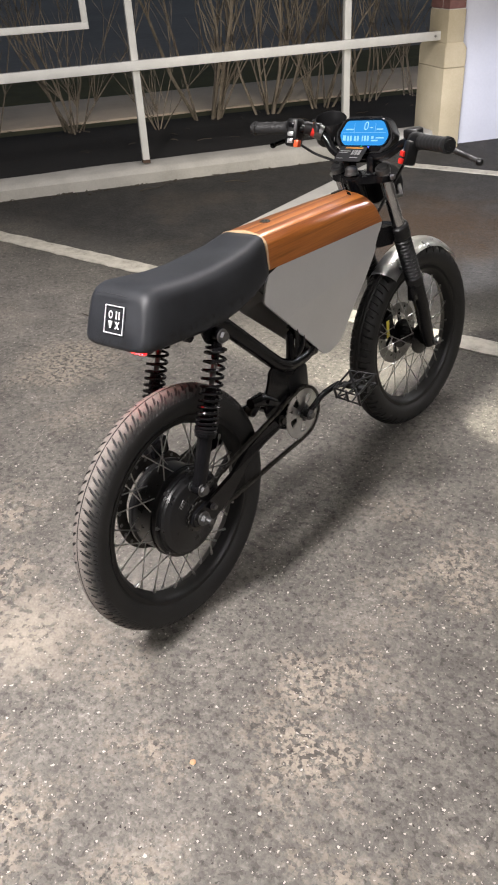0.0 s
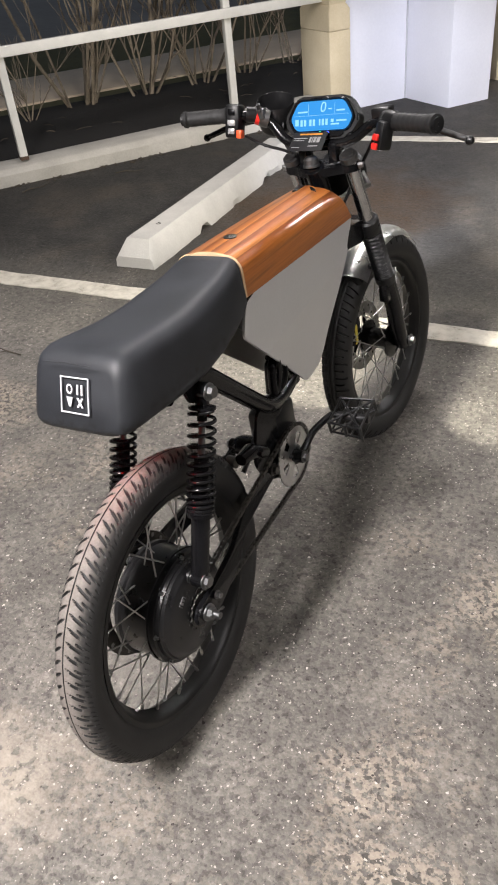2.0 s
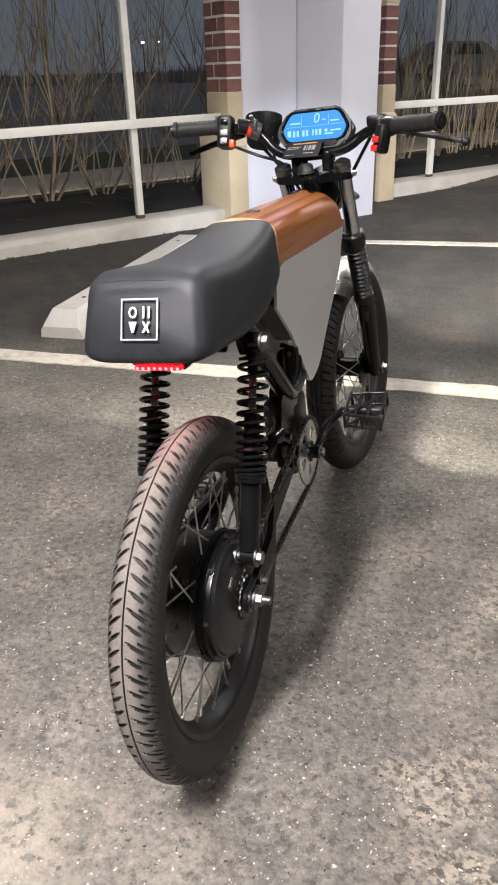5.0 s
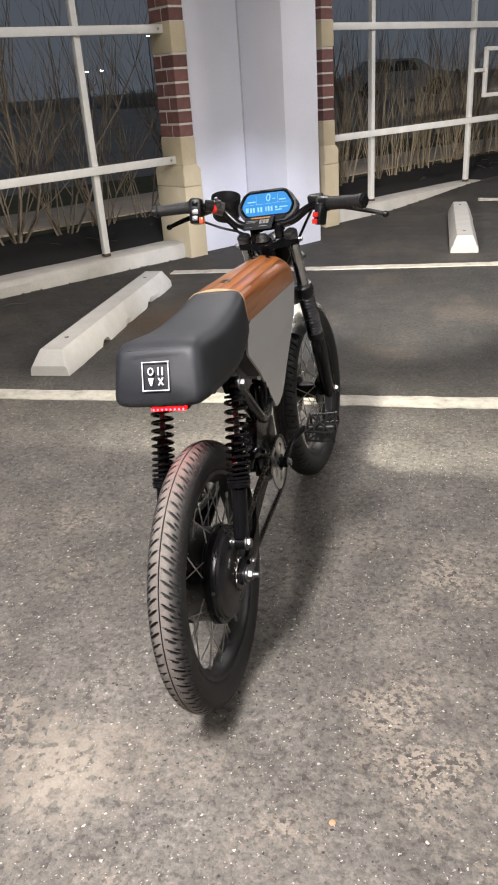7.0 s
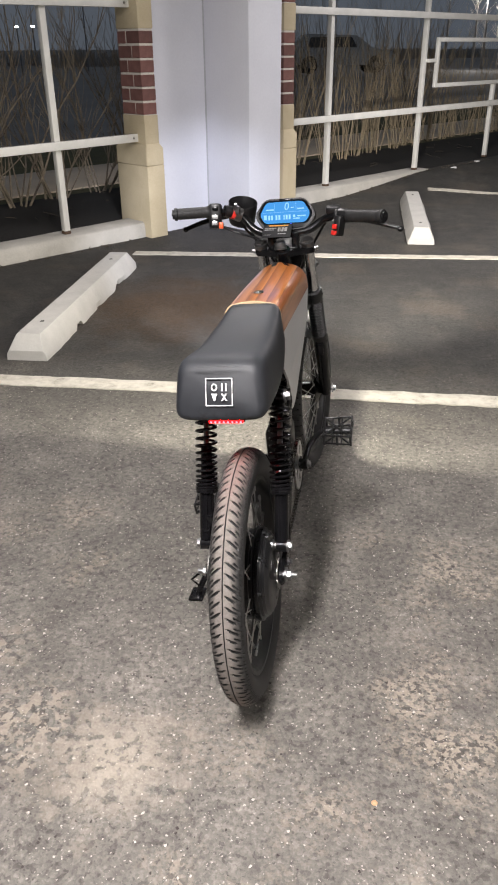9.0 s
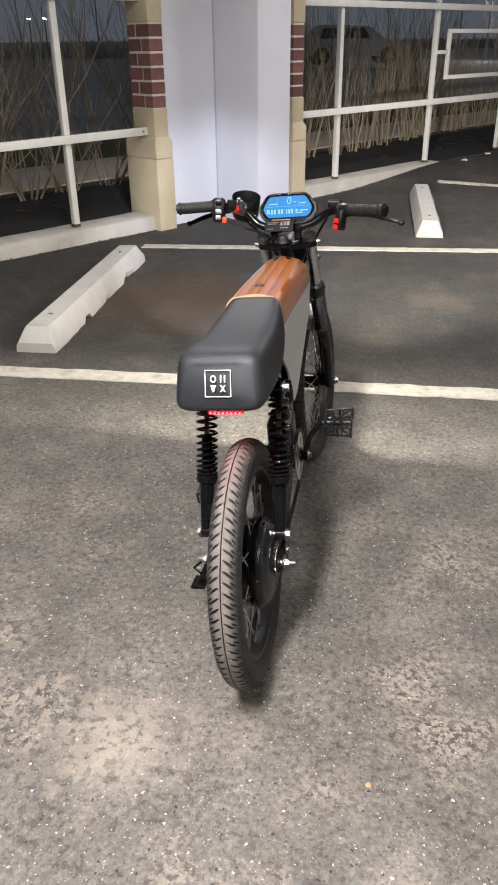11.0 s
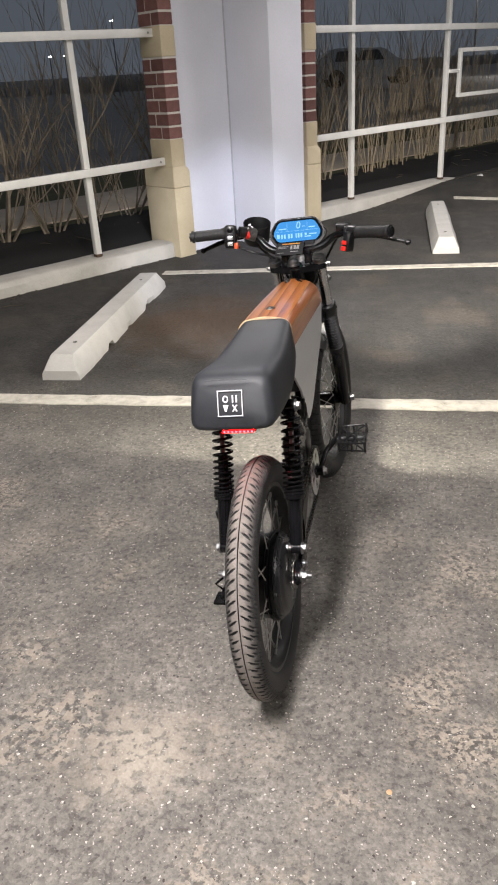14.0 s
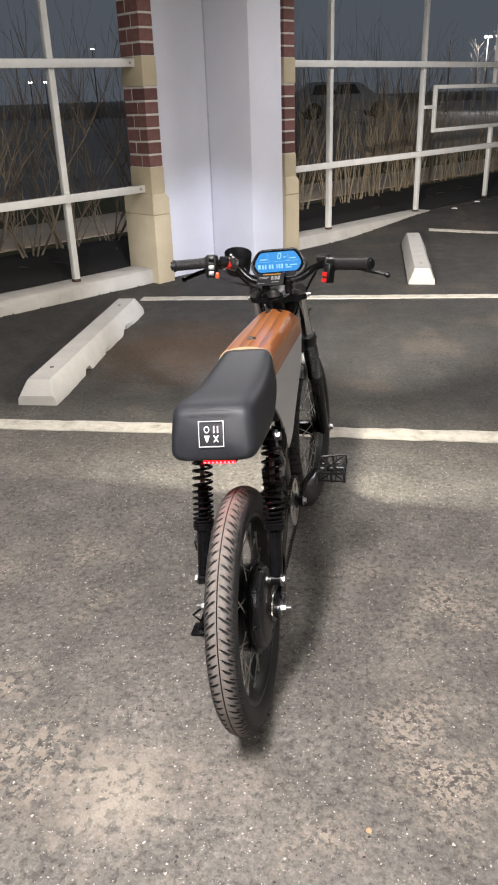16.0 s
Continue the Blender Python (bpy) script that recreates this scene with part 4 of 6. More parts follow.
def build_bars():
    left = [(-0.02, 0.848, 0.872), (-0.082, 0.85, 0.882), (-0.122, 0.864, 0.932), (-0.19, 0.830, 0.950), (-0.302, 0.796, 0.955)]
    right = [(0.02, 0.848, 0.872), (0.078, 0.850, 0.878), (0.118, 0.862, 0.908), (0.165, 0.836, 0.916), (0.288, 0.764, 0.920)]
    bm = bmesh.new()
    tube(bm, bent(left[::-1] + right, 0.035), 0.0111, 18)
    bars = part("handlebar", bm, BLACK_PAINT, bike, "black raised handlebar")
    for sx in (-1, 1):
        bm = bmesh.new()
        box(bm, (sx * 0.035 - 0.011, 0.832, 0.832), (sx * 0.035 + 0.011, 0.868, 0.880), 0.006)
        part("bar_clamp", bm, BLACK_PAINT, bars)
    for sx, a, b in ((-1, Vector(left[3]), Vector(left[4])), (1, Vector(right[3]), Vector(right[4]))):
        d = (b - a).normalized()
        start = a + d * (0.015 if sx < 0 else 0.0)
        pts, rad = [], []
        for k in range(31):
            f = k / 30
            pts.append(start.lerp(b, f))
            base = 0.0158 + (0.0012 if sx > 0 else 0)
            rad.append(base + 0.0014 * math.cos(f * 60) * 0.4 + (0.004 * max(0, 1 - f * 10)) + (0.0018 if f > 0.93 else 0))
        bm = bmesh.new()
        tube(bm, pts, rad, 24)
        part("grip", bm, GRIP_RUBBER, bars, "black rubber grip")
        bm = bmesh.new()
        tube(bm, [b, b + d * 0.006], 0.013, 20)
        tube(bm, [b + d * 0.006, b + d * 0.008], 0.004, 10)
        part("grip_end", bm, BLACK_PLASTIC, bars)
    # left switch block
    c = Vector((-0.186, 0.832, 0.948))
    bm = bmesh.new()
    box(bm, (-0.021, -0.022, -0.046), (0.014, 0.022, 0.024), 0.008)
    sw = part("switch_block", bm, BLACK_PLASTIC, bars, "black switch block with rocker buttons")
    sw.matrix_local = Matrix.Translation(c) @ pose(0, 0, 0, -12, 6, 8)
    for z, mat_, w in ((0.008, BLACK_PAINT, 0.008), (-0.014, SILVER_BUTTON, 0.009), (-0.031, SILVER_BUTTON, 0.008)):
        bm = bmesh.new()
        box(bm, (-0.003 - w, -0.026, z - 0.006), (-0.003 + w, -0.021, z + 0.006), 0.002)
        part("button", bm, mat_, sw)
    bm = bmesh.new()
    box(bm, (0.008, -0.024, -0.046), (0.021, -0.004, -0.028), 0.003)
    part("horn_button", bm, ORANGE_BUTTON, sw, "orange-red button")
    bm = bmesh.new()
    tube(bm, [Vector((-0.165, 0.84, 0.948)), Vector((-0.128, 0.862, 0.938))], 0.0165, 18)
    part("bar_collar", bm, BLACK_PLASTIC, bars)
    # right switch block, throttle housing and brake cylinder
    bm = bmesh.new()
    box(bm, (-0.014, -0.018, -0.05), (0.012, 0.018, 0.012), 0.007)
    rs = part("switch_block", bm, BLACK_PLASTIC, bars, "black switch block with two red buttons")
    rs.matrix_local = Matrix.Translation((0.168, 0.812, 0.910)) @ pose(0, 0, 0, -14, 4, -28) @ Matrix.Scale(0.9, 4)
    for z in (-0.022, -0.041):
        bm = bmesh.new()
        box(bm, (-0.011, -0.026, z - 0.007), (0.006, -0.019, z + 0.007), 0.002)
        part("button", bm, RED_BUTTON, rs, "red button")
    bm = bmesh.new()
    a, b = Vector(right[3]), Vector(right[4])
    tube(bm, [a.lerp(b, -0.05), a.lerp(b, 0.12), a.lerp(b, 0.2)], [0.0205, 0.0205, 0.018], 20)
    part("throttle_housing", bm, BLACK_PLASTIC, bars)
    bm = bmesh.new()
    box(bm, (0.124, 0.846, 0.918), (0.164, 0.880, 0.940), 0.005)
    part("brake_reservoir", bm, BLACK_PLASTIC, bars)
    bm = bmesh.new()
    tube(bm, [(0.15, 0.845, 0.918), (0.185, 0.862, 0.908), (0.25, 0.856, 0.892), (0.325, 0.832, 0.874)], [0.009, 0.008, 0.007, 0.0055], 12)
    lv = part("brake_lever", bm, LEVER_GREY, bars, "worn grey metal brake lever")
    bm = bmesh.new()
    lathe(bm, [(-0.009, 0.003), (-0.006, 0.0075), (0, 0.009), (0.006, 0.0075), (0.009, 0.003)], (0.331, 0.829, 0.872), 16)
    part("lever_ball", bm, BLACK_PLASTIC, lv, "black ball end")
    bm = bmesh.new()
    tube(bm, [(-0.165, 0.868, 0.930), (-0.2, 0.888, 0.922), (-0.25, 0.878, 0.912), (-0.292, 0.862, 0.900)], [0.009, 0.008, 0.007, 0.006], 12)
    lathe(bm, [(-0.008, 0.003), (-0.005, 0.007), (0, 0.0085), (0.005, 0.007), (0.008, 0.003)], (-0.294, 0.861, 0.899), 14)
    part("brake_lever", bm, BLACK_PAINT, bars, "black brake lever")
    # cup clamped to the bar
    bm = bmesh.new()
    lathe(bm, [(-0.03, 0.02), (-0.03, 0.034), (-0.024, 0.037), (0.029, 0.0400), (0.030, 0.0394), (0.029, 0.0386), (-0.02, 0.035), (-0.022, 0.02)], (0, 0, 0), 36, axis="z")
    cup = part("cup_holder", bm, BLACK_PLASTIC, bars, "round black open cup clamped to the bar")
    cup.matrix_local = Matrix.Translation((-0.128, 0.908, 0.930)) @ pose(0, 0, 0, 14, 12, 0) @ Matrix.Scale(1.06, 4)
    bm = bmesh.new()
    tube(bm, [(-0.138, 0.853, 0.938), (-0.122, 0.861, 0.930)], 0.0190, 18)
    box(bm, (-0.138, 0.836, 0.936), (-0.120, 0.852, 0.958), 0.003)
    bolt(bm, (-0.129, 0.838, 0.956), (0, -0.4, 1), 0.005, 0.012)
    tube(bm, [(-0.135, 0.866, 0.94), (-0.13, 0.885, 0.938)], 0.006, 8)
    part("cup_clamp", bm, CHROME, bars, "chrome clamp with a red stripe")
    bm = bmesh.new()
    tube(bm, [(-0.146, 0.849, 0.942), (-0.1385, 0.853, 0.938)], 0.0182, 18)
    part("clamp_stripe", bm, RED_BUTTON, bars)
    # cables
    for pts, r in (([(-0.17, 0.83, 0.905), (-0.12, 0.82, 0.885), (-0.07, 0.84, 0.865), (-0.04, 0.86, 0.83)], 0.0035), ([(-0.15, 0.87, 0.93), (-0.11, 0.90, 0.87), (-0.05, 0.90, 0.80), (-0.02, 0.87, 0.74)], 0.004), ([(0.15, 0.86, 0.93), (0.11, 0.91, 0.88), (0.06, 0.91, 0.80), (0.02, 0.88, 0.72)], 0.004), ([(-0.10, 0.885, 0.92), (-0.10, 0.87, 0.88), (-0.07, 0.86, 0.84)], 0.0025), ([(0.07, 0.85, 0.84), (0.03, 0.83, 0.835), (-0.03, 0.835, 0.83)], 0.0025)):
        bm = bmesh.new()
        tube(bm, bent(pts, 0.03), r, 8)
        part("cable", bm, BLACK_PLASTIC, bars)
    return bars


bars = build_bars()


def build_dash():
    """Octagonal display, face tilted back towards the rider. Local x across, y up the face, z out of it."""
    up = Vector((0, 0.30, 0.954)).normalized()
    out = Vector((1, 0, 0)).cross(up)
    m = Matrix.Translation((0.007, 0.864, 0.925)) @ Matrix.Scale(1.06, 4) @ Matrix((Vector((1, 0, 0)), up, out)).transposed().to_4x4()
    shell = [(-0.055, 0.040), (0.055, 0.040), (0.085, -0.004), (0.062, -0.038), (0.040, -0.041), (-0.040, -0.041), (-0.062, -0.038), (-0.085, -0.004)]
    bm = bmesh.new()
    plate(bm, rounded(shell, 0.012), -0.026, 0.006, "z", 0.004)
    dash = part("display", bm, BLACK_PLASTIC, bars, "octagonal display with lit blue screen")
    dash.matrix_local = m
    bm = bmesh.new()
    inner = rounded([(-0.050, 0.031), (0.050, 0.031), (0.069, -0.001), (0.056, -0.024), (-0.056, -0.024), (-0.069, -0.001)], 0.01)
    plate(bm, inner, 0.0062, 0.0072, "z")
    part("screen", bm, SCREEN_BLUE, dash, "glowing blue screen", smooth=0)
    bm = bmesh.new()
    n = len(inner)
    a = [bm.verts.new((x, y, 0.0064)) for x, y in inner]
    b = [bm.verts.new((x * 1.07, y * 1.1, 0.0105)) for x, y in inner]
    c = [bm.verts.new((x * 1.11, y * 1.16, 0.0064)) for x, y in inner]
    for i in range(n):
        j = (i + 1) % n
        bm.faces.new((a[i], a[j], b[j], b[i]))
        bm.faces.new((b[i], b[j], c[j], c[i]))
    part("bezel", bm, BLACK_PAINT, dash, "glossy black bezel")
    bm = bmesh.new()
    plate(bm, rounded([(-0.052, -0.027), (0.052, -0.027), (0.046, -0.037), (-0.046, -0.037)], 0.004), 0.006, 0.009, "z", 0.001)
    part("indicator_strip", bm, BLACK_PAINT, dash)
    for x, mat_ in ((-0.002, GREEN_LED), (0.017, BLUE_LED)):
        bm = bmesh.new()
        lathe(bm, [(0.0088, 0.0024), (0.0104, 0.0016)], (x, -0.0285, 0), 10, axis="z")
        part("indicator", bm, mat_, dash)
    font = bpy.data.curves.new("speed", "FONT")
    font.body, font.size, font.align_x, font.align_y, font.extrude, font.shear = "0", 0.027, "CENTER", "CENTER", 0.0002, 0.15
    font.materials.append(SCREEN_PALE)
    tmp = new("speed_tmp", font)
    bpy.context.view_layer.update()
    me = bpy.data.meshes.new_from_object(tmp.evaluated_get(bpy.context.evaluated_depsgraph_get()))
    bpy.data.objects.remove(tmp)
    dig = new("speed_digit", me)
    dig.parent = dash
    dig.matrix_local = Matrix.Translation((0.004, 0.018, 0.0076))
    bm = bmesh.new()
    for x0, x1, y0, y1 in ((0.016, 0.024, 0.014, 0.016), (-0.052, -0.030, 0.010, 0.013), (0.034, 0.052, 0.010, 0.013), (-0.060, 0.060, 0.004, 0.0045), (-0.028, -0.0275, 0.004, 0.026), (0.030, 0.0305, 0.004, 0.026), (-0.058, -0.050, -0.014, -0.002), (-0.046, -0.041, -0.015, -0.003), (-0.038, -0.033, -0.015, -0.003), (-0.026, -0.021, -0.015, -0.003), (-0.018, -0.013, -0.015, -0.003), (-0.004, -0.001, -0.015, -0.003), (0.002, 0.007, -0.015, -0.003), (0.010, 0.015, -0.015, -0.003), (0.022, 0.040, -0.015, -0.012), (0.022, 0.028, -0.010, -0.004), (0.034, 0.056, -0.009, -0.006)):
        box(bm, (x0, y0, 0.0074), (x1, y1, 0.0078))
    part("screen_figure", bm, SCREEN_PALE, dash, "pale unreadable screen figures", smooth=0)
    bm = bmesh.new()
    box(bm, (-0.016, 0.034, 0.005), (0.016, 0.038, 0.0075), 0.001)
    part("shell_notch", bm, BLACK_PAINT, dash)
    bm = bmesh.new()
    tube(bm, [(-0.03, -0.03, -0.02), (-0.03, -0.06, -0.03)], 0.006, 8)
    tube(bm, [(0.03, -0.03, -0.02), (0.03, -0.06, -0.03)], 0.006, 8)
    part("display_stay", bm, BLACK_PAINT, dash)
    # card lying below the display
    card = bmesh.new()
    box(card, (-0.042, -0.024, -0.0008), (0.042, 0.024, 0.0008), 0.0004)
    ob = part("card", card, CARD_BLACK, bars, "black printed card with pale bars")
    ob.matrix_local = Matrix.Translation((-0.014, 0.824, 0.887)) @ pose(0, 0, 0, 36, 0, -5)
    for mat_, rows in ((CARD_ORANGE, ((-0.026, 0.030, 0.0165, 0.020),)), (CARD_PALE, ((-0.037, -0.004, 0.007, 0.009), (-0.037, -0.010, 0.002, 0.0038), (-0.037, -0.016, -0.016, -0.0145), (0.002, 0.007, -0.003, 0.011), (0.009, 0.011, -0.003, 0.011), (0.013, 0.019, -0.003, 0.011), (0.021, 0.029, -0.003, 0.011), (0.004, 0.028, -0.013, -0.011)))):
        bm = bmesh.new()
        for x0, x1, y0, y1 in rows:
            box(bm, (x0, y0, 0.0008), (x1, y1, 0.0011))
        part("card_print", bm, mat_, ob, smooth=0)


build_dash()


def build_tank():
    # walnut cover: top with rounded shoulders running down the sides; the shoulders widen and the end leans forward at the nose
    mid = -0.005

    def section(f):
        hw, top, low = 0.068, 0.818 - 0.010 * f, 0.735 - 0.018 * f
        r = 0.030 + 0.022 * f * f
        pts = [(mid - hw, low)]
        for k in range(9):
            a = math.pi - k * math.pi / 16
            pts.append((mid - hw + r + r * math.cos(a), top - 0.005 - r + r * math.sin(a)))
        for k in range(1, 8):
            x = (r - hw) + (2 * hw - 2 * r) * k / 8
            pts.append((mid + x, top - 0.005 + 0.005 * (1 - (x / (hw - r)) ** 2)))
        for k in range(9):
            a = math.pi / 2 - k * math.pi / 16
            pts.append((mid + hw - r + r * math.cos(a), top - 0.005 - r + r * math.sin(a)))
        pts.append((mid + hw, low))
        return pts

    def along(f, z):
        """Place along the bike: the nose reaches further forward at the sides than on top."""
        end = 0.778 + (0.808 - z) * 0.70
        return 0.368 + (end - 0.368) * f

    def shell(f0, f1, steps, out, thick):
        bm = bmesh.new()
        rings = []
        for i in range(steps + 1):
            f = f0 + (f1 - f0) * i / steps
            rings.append([bm.verts.new((mid + (x - mid) * (1 + out / 0.07), along(f, z), z + out)) for x, z in section(max(0.0, f))])
        for p, q in zip(rings, rings[1:]):
            for k in range(len(p) - 1):
                bm.faces.new((p[k], p[k + 1], q[k + 1], q[k]))
        bmesh.ops.recalc_face_normals(bm, faces=bm.faces)
        bmesh.ops.solidify(bm, geom=bm.faces, thickness=thick)
        return bm

    cover = part("tank_cover", shell(0.0, 1.0, 24, 0.0, 0.006), WOOD, bike, "glossy walnut-veneer tank cover")
    part("cover_edge", shell(-0.015, 0.0, 1, 0.0008, 0.0090), WOOD_EDGE, cover, "pale plywood edge")
    bm = bmesh.new()
    lathe(bm, [(0, 0.0125), (0.002, 0.0125), (0.003, 0.010), (0.0025, 0.006), (0.004, 0.005), (0.004, 0.001)], (-0.004, 0.448, 0.8155), 24, axis="z")
    part("cover_bolt", bm, DARK_STEEL, cover, "round dark chrome cover bolt")
    bm = bmesh.new()
    box(bm, (-0.022, 0.738, 0.803), (-0.010, 0.774, 0.8105), 0.002)
    part("cover_slot", bm, BLACK_PLASTIC, cover, "black slot in the front of the cover")
    # black end of the battery well behind the cover's nose
    bm = bmesh.new()
    plate(bm, rounded([(-0.066, 0.715), (0.056, 0.715), (0.048, 0.775), (0.02, 0.790), (-0.03, 0.790), (-0.058, 0.775)], 0.01), 0.752, 0.760, "y", 0.002)
    part("front_wall", bm, BLACK_PLASTIC, bike, "black wall under the cover's nose")
    # side panels: flat above a crease that runs up and forwards, bent inwards below it
    crease_a, crease_b = Vector((0.40, 0.60)), Vector((0.80, 0.645))
    normal = Vector((crease_b.y - crease_a.y, crease_a.x - crease_b.x)).normalized()
    outline = [(0.372, 0.734), (0.352, 0.706), (0.337, 0.668), (0.40, 0.606), (0.50, 0.515), (0.585, 0.438), (0.612, 0.434), (0.652, 0.443), (0.679, 0.466), (0.700, 0.503), (0.728, 0.540), (0.763, 0.585), (0.790, 0.628), (0.828, 0.693), (0.843, 0.7165), (0.60, 0.7255)]
    for sx in (1, -1):
        bm = bmesh.new()
        lo, hi = (0.0560, 0.0615) if sx > 0 else (-0.0735, -0.068)
        plate(bm, rounded(outline, 0.008, 3), lo, hi, "x")
        geom = list(bm.verts) + list(bm.edges) + list(bm.faces)
        bmesh.ops.bisect_plane(bm, geom=geom, plane_co=(0, crease_a.x, crease_a.y), plane_no=(0, normal.x, normal.y))
        for v in bm.verts:
            below = (Vector((v.co.y, v.co.z)) - crease_a).dot(normal)
            if below > 0:
                v.co.x -= sx * below * (0.15 if sx > 0 else 0.17)
        part("tank_panel", bm, PANEL_GREY, bike, "satin grey folded side panel", smooth=4)
    bm = bmesh.new()
    plate(bm, [(0.38, 0.73), (0.385, 0.69), (0.46, 0.61), (0.53, 0.545), (0.62, 0.54), (0.70, 0.61), (0.745, 0.70), (0.745, 0.79), (0.39, 0.79)], -0.020, 0.030, "x", 0.006)
    part("battery_case", bm, BLACK_PLASTIC, bike)


build_tank()


def build_seat():
    # cross sections along the seat: y, underside, top, half width
    rows = [(-0.030, 0.712, 0.794, 0.073), (-0.026, 0.703, 0.803, 0.083), (-0.014, 0.697, 0.810, 0.089), (0.01, 0.693, 0.813, 0.091), (0.06, 0.687, 0.808, 0.090), (0.12, 0.680, 0.800, 0.087), (0.18, 0.677, 0.797, 0.084), (0.24, 0.683, 0.800, 0.081), (0.30, 0.695, 0.804, 0.075), (0.34, 0.708, 0.812, 0.070), (0.357, 0.716, 0.815, 0.066), (0.363, 0.722, 0.812, 0.062)]
    bm = bmesh.new()
    rings = []
    seg = 40
    for y, lo, hi, hw in rows:
        ring = []
        for k in range(seg):
            a = math.tau * k / seg
            ca, sa = math.cos(a), math.sin(a)
            e = 0.34
            x = hw * math.copysign(abs(ca) ** e, ca)
            z = (lo + hi) / 2 + (hi - lo) / 2 * math.copysign(abs(sa) ** e, sa)
            x *= 1.0 - 0.13 * (z - (lo + hi) / 2) / (hi - lo)
            lean_back = (0.755 - z) * 0.40 * max(0, 1 - (y + 0.03) / 0.08)
            ring.append(bm.verts.new((x, y - lean_back, z)))
        rings.append(ring)
    for p, q in zip(rings, rings[1:]):
        for k in range(seg):
            bm.faces.new((p[k], p[(k + 1) % seg], q[(k + 1) % seg], q[k]))
    bm.faces.new(rings[0])
    bm.faces.new(rings[-1][::-1])
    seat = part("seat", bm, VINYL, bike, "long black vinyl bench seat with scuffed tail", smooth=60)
    # stitched seam over the tail
    bm = bmesh.new()
    tube(bm, [(-0.045, -0.0275, 0.8065), (0, -0.0285, 0.8085), (0.045, -0.0275, 0.8065)], 0.0007, 6)
    part("seam", bm, VINYL, seat)
    # printed mark: a square outline with four plain shapes
    bm = bmesh.new()
    h, w, t = 0.027, 0.0018, 0.0012
    for lo, hi in (((-h, -h, 0), (h, -h + w, t)), ((-h, h - w, 0), (h, h, t)), ((-h, -h + w, 0), (-h + w, h - w, t)), ((h - w, -h + w, 0), (h, h - w, t))):
        box(bm, lo, hi)
    o, i = [], []
    for k in range(20):
        a = math.tau * k / 20
        o.append((-0.0095 + 0.0062 * math.cos(a), 0.009 + 0.0075 * math.sin(a)))
        i.append((-0.0095 + 0.0036 * math.cos(a), 0.009 + 0.0047 * math.sin(a)))
    ov, iv = [bm.verts.new((x, y, t)) for x, y in o], [bm.verts.new((x, y, t)) for x, y in i]
    for k in range(20):
        bm.faces.new((ov[k], ov[(k + 1) % 20], iv[(k + 1) % 20], iv[k]))
    plate(bm, [(0.0045, 0.0015), (0.0075, 0.0015), (0.0075, 0.0165), (0.0045, 0.0165)], 0, t, "z")
    plate(bm, [(0.0125, 0.0015), (0.0155, 0.0015), (0.0155, 0.0165), (0.0125, 0.0165)], 0, t, "z")
    plate(bm, [(-0.0155, -0.003), (-0.0035, -0.003), (-0.008, -0.017), (-0.011, -0.017)], 0, t, "z")
    for sx in (-1, 1):
        plate(bm, [(0.010 - sx * 0.006, -0.003), (0.010 - sx * 0.0028, -0.003), (0.010 + sx * 0.006, -0.017), (0.010 + sx * 0.0028, -0.017)], 0, t, "z")
    mark = part("printed_mark", bm, LOGO_WHITE, seat, "white printed square mark", smooth=0)
    up = Vector((0, 0.40, 1)).normalized()
    mark.matrix_local = Matrix.Translation((0.003, -0.0338, 0.758)) @ Matrix((Vector((1, 0, 0)), up, Vector((1, 0, 0)).cross(up))).transposed().to_4x4()
    # tail light below
    bm = bmesh.new()
    box(bm, (-0.038, -0.0065, 0.6835), (0.038, 0.035, 0.700), 0.004)
    box(bm, (-0.039, 0.0035, 0.6750), (0.039, 0.030, 0.6840), 0.002)
    tail = part("tail_light", bm, BLACK_PLASTIC, bike, "slim red tail light under the seat")
    bm = bmesh.new()
    box(bm, (-0.034, -0.0075, 0.6775), (0.037, 0.003, 0.6838), 0.002)
    part("lens", bm, TAIL_LENS, tail, "glowing red lens")
    for k in range(8):
        x = -0.029 + 0.0088 * k
        bm = bmesh.new()
        lathe(bm, [(-0.0092, 0.0010), (-0.0076, 0.0024)], (x, 0, 0.6808), 8, axis="y")
        part("led", bm, TAIL_RED, tail)


build_seat()


